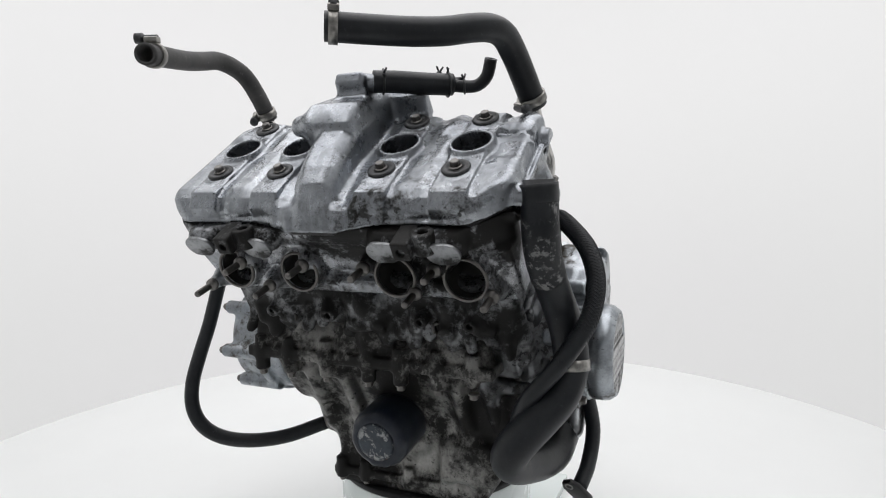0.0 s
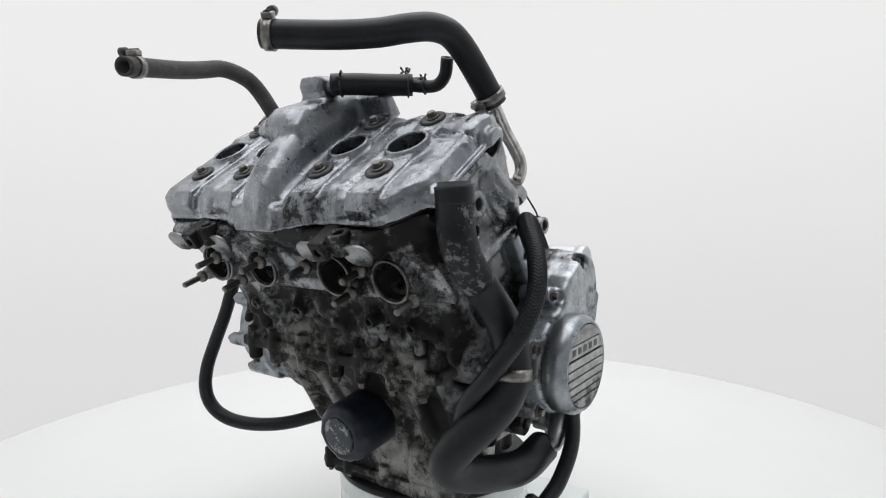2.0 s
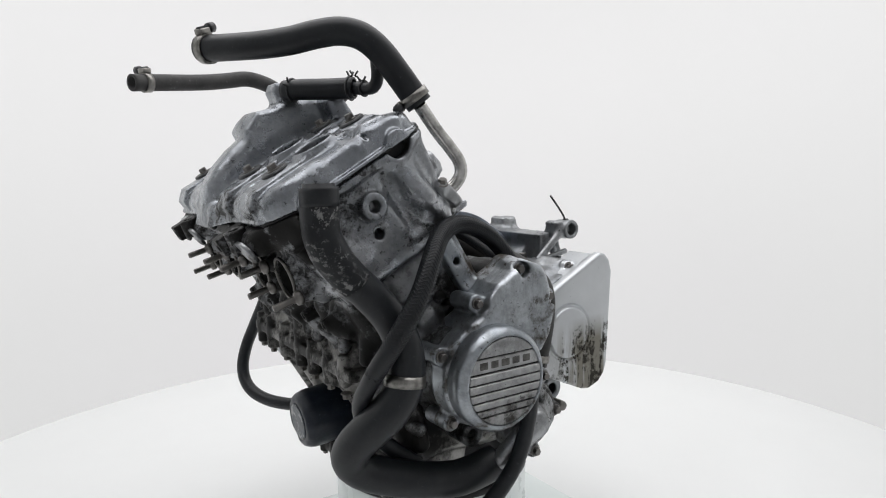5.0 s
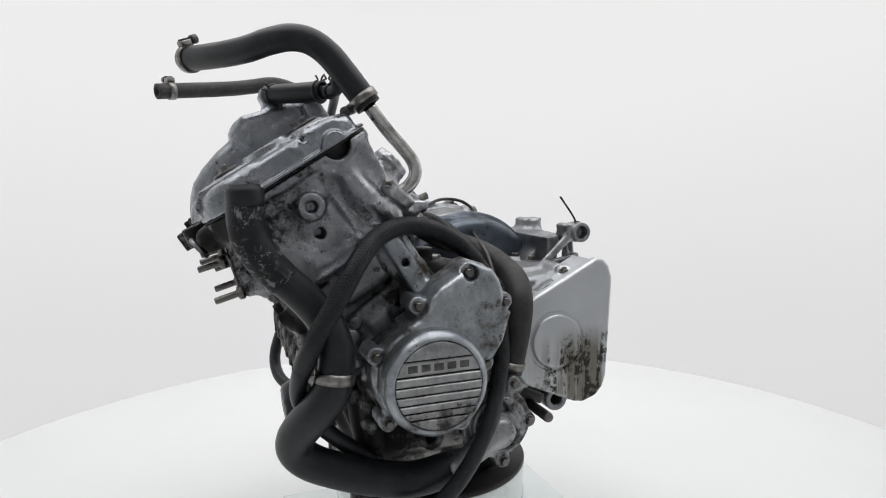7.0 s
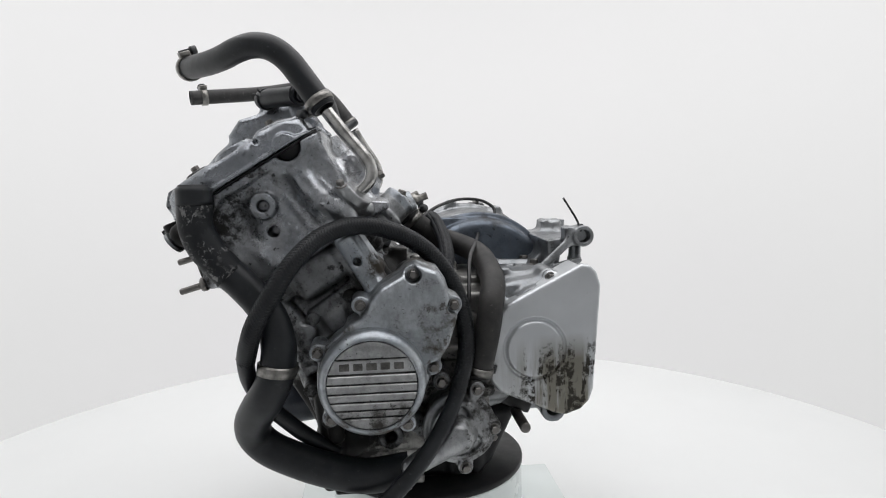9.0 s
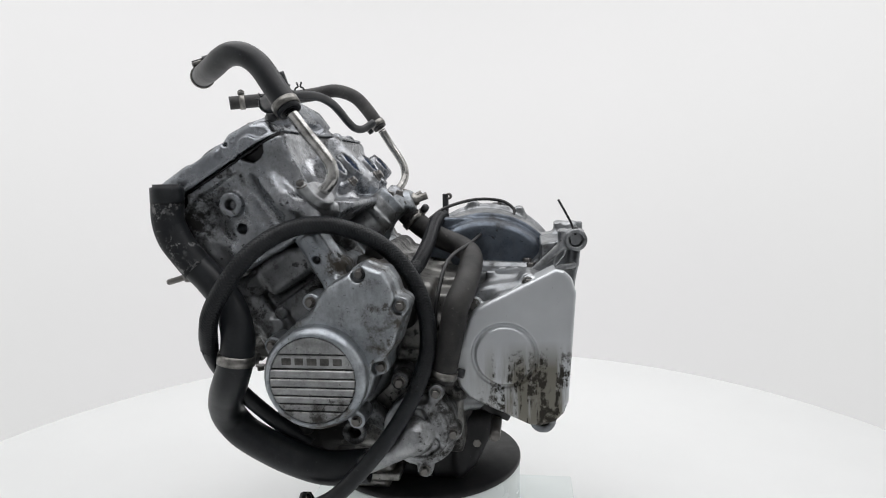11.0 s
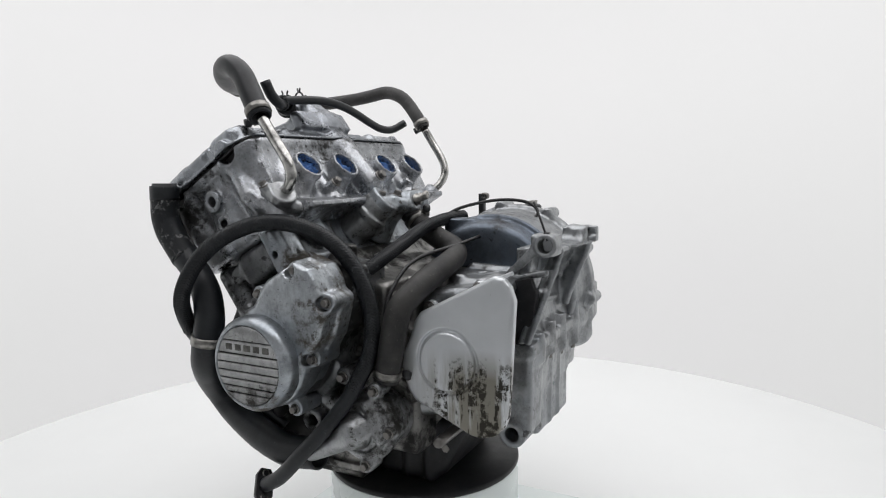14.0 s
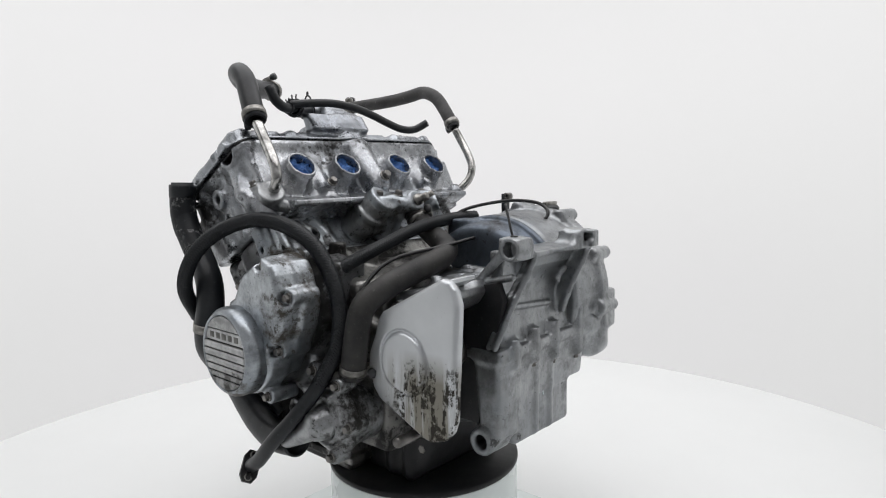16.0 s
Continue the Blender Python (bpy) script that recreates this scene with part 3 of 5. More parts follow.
def cylinder_head():
    F = Field((-0.11, -0.225, -0.17), (0.185, 0.20, -0.02), 0.0021)
    prof = [(-0.044, -0.030), (-0.048, -0.046), (-0.036, -0.068), (-0.022, -0.135), (0.115, -0.138), (0.128, -0.110), (0.134, -0.030)]
    F.prism(prof, -0.196, 0.170, 0.006)
    F.brick((-0.046, -0.202, -0.040), (0.137, 0.175, RIM), 0.002, k=0.010)
    round_off(F)
    # exhaust side
    for y in EXHAUSTS:
        F.rod((-0.007, y, -0.0995), (-0.0490, y, -0.0885), 0.027, 0.0235, k=0.010)
        F.rod((-0.012, y, -0.0982), (-0.0665, y, -0.0839), 0.0195, k=0.0015, cut=True)
    for y in OVALS:
        F.bar((-0.02, y - 0.007, -0.042), (-0.050, y - 0.007, -0.0455), 0.0135, k=0.006)
        F.bar((-0.02, y + 0.007, -0.042), (-0.050, y + 0.007, -0.0455), 0.0135, k=0.006)
    for y in LUGS:
        F.brick((-0.074, y - 0.008, -0.045), (-0.03, y + 0.008, -0.030), 0.002, k=0.006)
        F.rod((-0.061, y - 0.016, -0.048), (-0.058, y - 0.016, -0.032), 0.009, k=0.004)
    for y, n in STUDS:
        F.bar((-0.0, y, n - 0.012), (-0.046, y, n), 0.0105, 0.0078, k=0.009)
    F.brick((-0.04, -0.182, -0.124), (0.0, 0.16, -0.106), 0.005, k=0.008)
    # inlet side
    for y in INTAKES:
        F.rod((0.095, y, -0.093), (0.146, y, -0.083), 0.027, 0.0190, k=0.012)
        F.bar((0.128, y - 0.006, -0.108), (0.142, y - 0.002, -0.098), 0.010, 0.007, k=0.008)
        F.rod((0.144, y, -0.0835), (0.157, y, -0.081), 0.0198, k=0.002)
        F.rod((0.148, y, -0.0828), (0.151, y, -0.0822), 0.0212, k=0.001)
        F.rod((0.138, y, -0.084), (0.168, y, -0.079), 0.0168, k=0.001, cut=True)
    F.bar((0.122, -0.0155, -0.036), (0.144, -0.0155, -0.110), 0.025, 0.017, k=0.010)
    F.rod((0.130, -0.0155, -0.112), (0.163, -0.0155, -0.106), 0.0085, k=0.004)
    F.prism([(0.10, -0.112), (0.126, -0.112), (0.158, -0.134), (0.156, -0.140), (0.10, -0.140)], -0.172, 0.150, 0.002, k=0.006)
    for y in (-0.1, 0.085):
        F.bar((0.12, y, -0.06), (0.138, y, -0.118), 0.008, k=0.010)
        F.rod((0.12, y, -0.112), (0.150, y, -0.106), 0.007, k=0.004)
    # left flank
    for p, q, r in (((0.075, -0.206, -0.075), (0.070, -0.206, -0.120), 0.016), ((0.018, -0.207, -0.060), (0.012, -0.207, -0.090), 0.017), ((0.118, -0.206, -0.075), (0.120, -0.206, -0.095), 0.014)):
        F.bar(p, q, r, k=0.010, cut=True)
    F.bar((0.060, -0.188, -0.045), (0.066, -0.190, -0.130), 0.006, k=0.008)
    F.bar((0.030, -0.190, -0.128), (-0.012, -0.188, -0.062), 0.006, k=0.008)
    F.bar((0.084, -0.190, -0.046), (0.104, -0.194, -0.104), 0.010, 0.013, k=0.010)
    F.rod((0.047, -0.18, -0.0676), (0.047, -0.205, -0.0676), 0.0155, 0.0135, k=0.006)
    F.rod((0.047, -0.19, -0.0676), (0.047, -0.218, -0.0676), 0.0062, k=0.001, cut=True)
    F.rod((0.0405, -0.17, -0.0953), (0.0405, -0.215, -0.0953), 0.0058, k=0.001, cut=True)
    F.bar((0.098, -0.180, -0.058), (0.108, -0.184, -0.120), 0.018, 0.012, k=0.012)
    F.bar((-0.012, -0.180, -0.050), (-0.010, -0.182, -0.100), 0.016, 0.010, k=0.012)
    F.bar((0.02, -0.186, -0.125), (0.11, -0.186, -0.128), 0.008, k=0.008)
    F.bar((0.079, -0.203, -0.062), (0.073, -0.205, -0.096), 0.010, 0.007, k=0.006, cut=True)
    F.bar((0.117, -0.204, -0.062), (0.119, -0.205, -0.088), 0.008, k=0.006, cut=True)
    F.bar((0.010, -0.208, -0.060), (0.012, -0.206, -0.100), 0.012, 0.008, k=0.008, cut=True)
    F.bar((0.092, -0.190, -0.052), (0.100, -0.200, -0.092), 0.010, 0.0115, k=0.005)
    for s in (-0.004, 0.100):
        F.rod((s, -0.16, RIM), (s, -0.2030, RIM), 0.0190, k=0.006)
        F.rod((s, -0.190, RIM), (s, -0.22, RIM), 0.0148, k=0.001, cut=True)
        F.rod((s, 0.14, RIM), (s, 0.175, RIM), 0.0215, k=0.006)
    F.brick((-0.2, -0.3, RIM - 0.0030), (0.3, 0.3, 0.05), 0.0, k=0.0005, cut=True)
    head = part("cylinder_head", F.skin("cylinder_head", HEAD_BASE), ALU_HEAD, ENGINE, "stained cast aluminium cylinder head")
    # black discs stand in for the darkness of the open holes below the seats
    for s_ in (-0.004, 0.100):
        bm = lathe([(0, 0), (0.0146, 0), (0.0146, 0.0015), (0.0126, 0.003), (0, 0.003)], 28)
        part("cavity_disc", bm, BLACK_PLASTIC, head, "black disc standing for the dark of an open hole", HEAD_BASE @ aim((s_, -0.1903, RIM - 0.0005), (s_, -0.3, RIM - 0.0005)))
    for y in INTAKES:
        part("paper_plug", crumple(0.0166, y), BLUE_CLOTH, head, "crumpled blue paper stuffed in the inlet", HEAD_BASE @ aim((0.148, y, -0.0827), (0.198, y, -0.0727)))
    # manifold studs
    for y, n in STUDS:
        bm = lathe([(0, 0), (0.0066, 0), (0.0072, 0.002), (0.0066, 0.006), (0.0038, 0.007), (0.0036, 0.008)] + [(0.0037 if i % 2 else 0.0032, 0.008 + 0.001 * i) for i in range(20)] + [(0.0028, 0.029), (0, 0.029)], 14)
        part("stud", bm, STEEL_OILY, head, "", HEAD_BASE @ aim((-0.0515, y, n + 0.001), (-0.1482, y, n + 0.0265)))
    for y in OVALS:
        bm = slab([(0.0125 * math.cos(a) + (0.004 if math.cos(a) > 0 else -0.004), 0.0125 * math.sin(a)) for a in (2 * math.pi * (k + 0.5) / 24 for k in range(24))], -0.002, 0.002, 0.001)
        part("oval_cap", bm, ALU_BLOCK, head, "oval scratched cap", HEAD_BASE @ Matrix(((0, -0.989, -0.148, -0.0640), (1, 0, 0, y), (0, -0.148, 0.989, -0.0475), (0, 0, 0, 1))))
    for y in LUGS:
        K = Field((-0.10, y - 0.035, -0.062), (-0.035, y + 0.02, -0.018), 0.0012)
        K.brick((-0.0775, y - 0.0085, -0.0465), (-0.047, y + 0.0085, -0.0275), 0.0015)
        K.rod((-0.0625, y - 0.017, -0.047), (-0.059, y - 0.017, -0.0265), 0.0105, k=0.003)
        K.rod((-0.0645, y - 0.017, -0.06), (-0.0575, y - 0.017, -0.018), 0.0052, k=0.0005, cut=True)
        K.rod((-0.10, y, -0.0375), (-0.061, y, -0.0375), 0.0040, k=0.0005, cut=True)
        part("frame_lug", K.skin("frame_lug", HEAD_BASE), ALU_BLOCK, head, "bright machined frame lug with a threaded hole")
    for y in EXHAUSTS:
        # near-black cup set into each port to darken its inside
        part("port_bore", lathe([(0.0186, 0.0), (0.0193, 0.0), (0.0193, -0.030), (0, -0.030), (0, -0.029), (0.0186, -0.029), (0.0186, 0.0)], 32), DARK_HOLE, head, "dark liner of the exhaust port", HEAD_BASE @ aim((-0.0485, y, -0.0886), (-0.1452, y, -0.0631)))
        part("port_ring", lathe([(0.0196, 0), (0.0225, 0), (0.0225, 0.002), (0.0205, 0.0028), (0.0196, 0.002), (0.0196, 0)], 36), STEEL_OILY, head, "", HEAD_BASE @ aim((-0.0490, y, -0.0885), (-0.1457, y, -0.0630)))
    bolt(hp(0.163, -0.0155, -0.106), HEAD.to_3x3() @ Vector((1, 0, 0)), head, 1.3)
    bolt(hp(0.150, -0.1, -0.106), HEAD.to_3x3() @ Vector((1, 0, 0.2)), head, 1.1)
    return head


def crumple(r, seed):
    bm = bmesh.new()
    n = 14
    g = {}
    for i in range(-n, n + 1):
        for j in range(-n, n + 1):
            x, y = i / n * r, j / n * r
            if x * x + y * y <= r * r * 1.03:
                v = noise.noise(Vector((x * 90, y * 90, seed * 50))) * 0.006 + abs(noise.noise(Vector((x * 210, y * 210, seed * 90)))) * 0.005
                g[i, j] = bm.verts.new((x, y, v - 0.002))
    for i in range(-n, n):
        for j in range(-n, n):
            q = [g.get(k) for k in ((i, j), (i + 1, j), (i + 1, j + 1), (i, j + 1))]
            if all(q):
                bm.faces.new(q)
    ext = bmesh.ops.extrude_face_region(bm, geom=bm.faces[:])
    for v in ext["geom"]:
        if isinstance(v, bmesh.types.BMVert):
            v.co.z = -0.009
    return smooth(bm, 30)


def cylinder_block():
    F = Field((-0.08, -0.20, -0.26), (0.15, 0.19, -0.12), 0.0024)
    F.prism([(-0.020, -0.1385), (0.110, -0.1385), (0.108, -0.25), (-0.024, -0.25)], -0.176, 0.156, 0.006)
    for y in (-0.147, -0.069, 0.049, 0.123):
        F.rod((0.045, y, -0.14), (0.045, y, -0.25), 0.036, k=0.016)
    F.brick((-0.027, -0.178, -0.201), (0.112, 0.158, -0.197), 0.0015, k=0.004)
    # lumps, bosses and webs of the front casting
    rng = random.Random(7)
    for i in range(26):
        y, n = -0.165 + 0.0125 * i + rng.uniform(-0.004, 0.004), rng.uniform(-0.195, -0.145)
        F.bar((-0.020, y, n), (-0.029 - rng.uniform(0, 0.007), y + rng.uniform(-0.008, 0.008), n - rng.uniform(0.004, 0.022)), rng.uniform(0.005, 0.010), k=0.007)
    for y in (-0.14, -0.085, 0.025, 0.10):
        F.rod((-0.02, y, -0.162), (-0.043, y, -0.158), 0.0085, 0.0070, k=0.006)
        F.rod((-0.035, y, -0.159), (-0.05, y, -0.156), 0.0038, k=0.001, cut=True)
    for y in (-0.110, -0.03, 0.0, 0.088):
        F.bar((-0.022, y, -0.15), (-0.026, y, -0.24), 0.010, k=0.012)
        F.rod((-0.02, y, -0.17), (-0.040, y, -0.175), 0.009, k=0.004)
    # the flank: a raised panel over a greasy hollow, lumps and pipes of casting below
    F.brick((-0.012, -0.215, -0.196), (0.084, -0.168, -0.142), 0.006, k=0.006, cut=True)
    F.brick((0.022, -0.190, -0.177), (0.080, -0.160, -0.138), 0.010, k=0.008)
    F.bar((0.002, -0.172, -0.150), (0.006, -0.174, -0.192), 0.007, k=0.006)
    F.bar((0.022, -0.176, -0.192), (0.080, -0.178, -0.188), 0.006, k=0.005)
    F.rod((0.010, -0.165, -0.206), (0.010, -0.186, -0.206), 0.010, 0.008, k=0.006)
    F.brick((0.030, -0.188, -0.222), (0.054, -0.160, -0.202), 0.004, k=0.006)
    F.rod((0.070, -0.165, -0.206), (0.070, -0.184, -0.206), 0.009, k=0.005)
    F.rod((0.070, -0.165, -0.206), (0.070, -0.195, -0.206), 0.004, k=0.001, cut=True)
    for y in (-0.11, -0.03, 0.015, 0.09):
        F.bar((0.108, y, -0.15), (0.112, y, -0.235), 0.009, k=0.012)
    F.bar((0.085, -0.180, -0.15), (0.088, -0.182, -0.22), 0.006, k=0.008)
    F.rod((0.014, -0.16, -0.155), (0.014, -0.184, -0.155), 0.011, k=0.005)
    F.rod((0.090, -0.16, -0.225), (0.090, -0.186, -0.225), 0.010, k=0.005)
    F.bar((0.098, -0.176, -0.145), (0.112, -0.180, -0.23), 0.012, k=0.01)
    F.bar((-0.01, -0.176, -0.145), (0.0, -0.180, -0.23), 0.010, k=0.01)
    F.bar((0.100, -0.176, -0.142), (0.104, -0.182, -0.205), 0.013, 0.011, k=0.006)
    F.bar((0.118, -0.160, -0.150), (0.118, -0.140, -0.165), 0.012, k=0.005)
    for q in ((0.127, -0.160, -0.150), (0.127, -0.140, -0.165)):
        F.rod((0.115, q[1], q[2]), (0.14, q[1], q[2]), 0.0045, k=0.001, cut=True)
    return part("cylinder_block", F.skin("cylinder_block", HEAD_BASE), ALU_BLOCK, ENGINE, "oily black-stained aluminium cylinder block")


def crankcase():
    F = Field((-0.235, -0.205, -0.26), (0.075, 0.235, 0.085), 0.0024)
    upper = [(-0.180, -0.020), (-0.150, 0.010), (-0.06, 0.035), (0.03, 0.015), (0.066, 0.026), (0.066, -0.066), (-0.190, -0.066)]
    F.prism(upper, -0.150, 0.150, 0.010)
    lower = [(-0.188, -0.062), (0.066, -0.062), (0.066, -0.178), (0.02, -0.185), (-0.125, -0.185), (-0.146, -0.130), (-0.174, -0.085)]
    F.prism(lower, -0.148, 0.128, 0.012, k=0.004)
    # the lower left narrows towards the sump
    F.prism([(-0.25, -0.11), (-0.05, -0.30), (0.1, -0.30), (0.1, -0.20), (-0.1, -0.150)], 0.10, 0.25, 0.01, k=0.02, cut=True)
    F.prism([(-0.138, -0.15), (-0.02, -0.16), (-0.035, -0.246), (-0.128, -0.246)], -0.126, 0.070, 0.008, k=0.014)
    F.brick((-0.138, -0.131, -0.2335), (-0.02, 0.074, -0.2225), 0.002, k=0.003)
    for y in (-0.12, -0.08, -0.03, 0.03, 0.064):
        F.rod((-0.134, y, -0.238), (-0.134, y, -0.210), 0.0075, k=0.004)
    # seam of the case halves, with bolt towers and ribs
    F.brick((-0.196, -0.158, -0.0725), (0.066, 0.152, -0.0590), 0.002, k=0.003)
    for y in (-0.135, -0.095, -0.05, -0.01, 0.045, 0.095, 0.135):
        F.rod((-0.189, y, -0.088), (-0.189, y, -0.046), 0.0085, k=0.005)
    for y in (-0.115, -0.07, 0.02, 0.07, 0.115):
        F.bar((-0.184, y, -0.05), (-0.148, y, 0.006), 0.008, k=0.010)
    for y, a in ((-0.10, 0.014), (-0.01, 0.02), (0.085, 0.016)):
        F.bar((-0.160, y, 0.0), (-0.178, y, -0.032), a, k=0.012)
        F.rod((-0.15, y, -0.012), (-0.200, y, -0.020), 0.010, 0.008, k=0.006)
        F.rod((-0.18, y, -0.0168), (-0.21, y, -0.0216), 0.0045, k=0.001, cut=True)
    for y in (-0.11, 0.03, 0.075):
        F.bar((-0.178, y, -0.085), (-0.132, y, -0.165), 0.008, k=0.014)
    F.rod((-0.10, -0.03, -0.146), (-0.138, -0.026, -0.151), 0.046, 0.039, k=0.016)
    F.brick((-0.150, -0.146, -0.215), (-0.10, -0.075, -0.165), 0.010, k=0.014)
    F.bar((-0.14, -0.150, -0.11), (-0.12, -0.158, -0.19), 0.012, k=0.012)
    F.brick((-0.22, -0.22, -0.030), (-0.098, -0.118, 0.06), 0.010, k=0.016, cut=True)
    F.brick((-0.22, -0.22, -0.150), (-0.150, -0.128, -0.085), 0.010, k=0.016, cut=True)
    F.bar((-0.170, -0.120, 0.012), (-0.105, -0.135, -0.012), 0.009, k=0.006)
    F.bar((-0.155, -0.112, -0.030), (-0.120, -0.140, -0.018), 0.010, k=0.008)
    F.rod((-0.125, -0.11, 0.012), (-0.125, -0.140, 0.012), 0.011, k=0.005)
    F.rod((-0.145, -0.12, -0.050), (-0.145, -0.178, -0.050), 0.010, k=0.006)
    F.bar((-0.128, -0.160, -0.088), (-0.120, -0.172, -0.150), 0.011, 0.009, k=0.008)
    # case roof behind the cylinders
    F.bar((-0.06, -0.13, 0.032), (-0.055, 0.12, 0.032), 0.014, k=0.012)
    F.rod((-0.045, -0.120, 0.02), (-0.045, -0.120, 0.056), 0.011, k=0.006)
    F.rod((-0.02, -0.085, 0.01), (-0.02, -0.085, 0.042), 0.009, k=0.006)
    F.bar((-0.02, -0.05, 0.022), (0.05, -0.05, 0.020), 0.008, k=0.01)
    F.bar((-0.02, 0.02, 0.022), (0.05, 0.02, 0.020), 0.008, k=0.01)
    F.brick((0.028, -0.23, -0.2), (0.09, -0.092, 0.06), 0.004, k=0.008, cut=True)
    F.brick((-0.02, -0.140, -0.19), (0.060, -0.080, 0.002), 0.006, k=0.006)
    F.brick((0.034, -0.10, 0.014), (0.09, 0.03, 0.06), 0.004, k=0.006, cut=True)
    for z in (-0.030, -0.105):
        F.bar((0.030, -0.142, z), (0.058, -0.142, z - 0.01), 0.008, k=0.006)
    case = part("crankcase", F.skin("crankcase", TO_BASE), ALU_CASE, ENGINE, "grimy cast aluminium crankcase with oily streaks")
    for y in (-0.135, -0.095, -0.05, -0.01, 0.045, 0.095, 0.135):
        bolt((-0.189, y, -0.088), (0, 0, -1), case)
    for y in (-0.14, -0.09, -0.03, 0.03, 0.064):
        bolt((-0.134, y, -0.2365), (0, 0, -1), case, 0.8) if y > 0 else None
    A = Field((-0.19, -0.23, -0.19), (0.04, -0.10, 0.06), 0.0022)
    # oily alternator-side round housing
    A.rod((-0.075, -0.12, -0.064), (-0.075, -0.182, -0.064), 0.068, 0.060, round_=0.006, k=0.010)
    A.rod((-0.078, -0.17, -0.064), (-0.078, -0.215, -0.064), 0.0545, 0.0525, round_=0.003, k=0.006)
    A.prism([(-0.092, -0.02), (-0.070, 0.018), (-0.027, 0.043), (0.0, 0.028), (0.008, -0.006), (-0.02, -0.07)], -0.198, -0.13, 0.004, k=0.006)
    A.rod((-0.0035, -0.12, -0.085), (-0.0035, -0.196, -0.085), 0.010, k=0.006)
    A.brick((-0.045, -0.179, -0.03), (0.012, -0.12, 0.040), 0.010, k=0.012)
    A.bar((-0.150, -0.15, -0.055), (-0.150, -0.175, -0.055), 0.012, k=0.008)
    A.bar((-0.02, -0.16, -0.15), (-0.05, -0.165, -0.125), 0.012, k=0.008)
    A.rod((-0.06, -0.11, -0.150), (-0.06, -0.185, -0.150), 0.014, k=0.006)
    A.rod((-0.06, -0.15, -0.150), (-0.06, -0.20, -0.150), 0.007, k=0.001, cut=True)
    for x, z in ((-0.140, -0.012), (-0.146, -0.092), (-0.128, -0.128), (-0.100, 0.012)):
        A.rod((x, -0.13, z), (x, -0.186, z), 0.009, 0.0075, k=0.006)
        A.bar((x, -0.150, z), (x * 0.7 - 0.02, -0.165, z * 0.7 - 0.02), 0.006, k=0.006)
    A.bar((-0.155, -0.135, -0.075), (-0.118, -0.150, -0.180), 0.012, 0.010, k=0.010)
    part("alternator_housing", A.skin("alternator_housing", TO_BASE), ALU_OILY, ENGINE, "oily black-stained alternator housing")
    G = Field((-0.20, 0.12, -0.16), (0.0, 0.24, 0.03), 0.0022)
    G.rod((-0.096, 0.13, -0.066), (-0.096, 0.205, -0.066), 0.072, 0.068, round_=0.008)
    G.rod((-0.096, 0.195, -0.066), (-0.096, 0.216, -0.066), 0.055, 0.046, round_=0.006, k=0.006)
    G.rod((-0.096, 0.150, -0.066), (-0.096, 0.163, -0.066), 0.076, round_=0.002, k=0.003)
    for a in range(10, 370, 45):
        c, d = math.cos(math.radians(a)), math.sin(math.radians(a))
        G.rod((-0.096 + 0.072 * c, 0.150, -0.066 + 0.072 * d), (-0.096 + 0.072 * c, 0.212, -0.066 + 0.072 * d), 0.0085, k=0.006)
    ign = part("ignition_cover", G.skin("ignition_cover", TO_BASE), ALU_SIDE, ENGINE, "round cast aluminium ignition cover")
    for a in range(10, 370, 45):
        c, d = math.cos(math.radians(a)), math.sin(math.radians(a))
        bolt((-0.096 + 0.072 * c, 0.212, -0.066 + 0.072 * d), (0, 1, 0), ign)
    return case


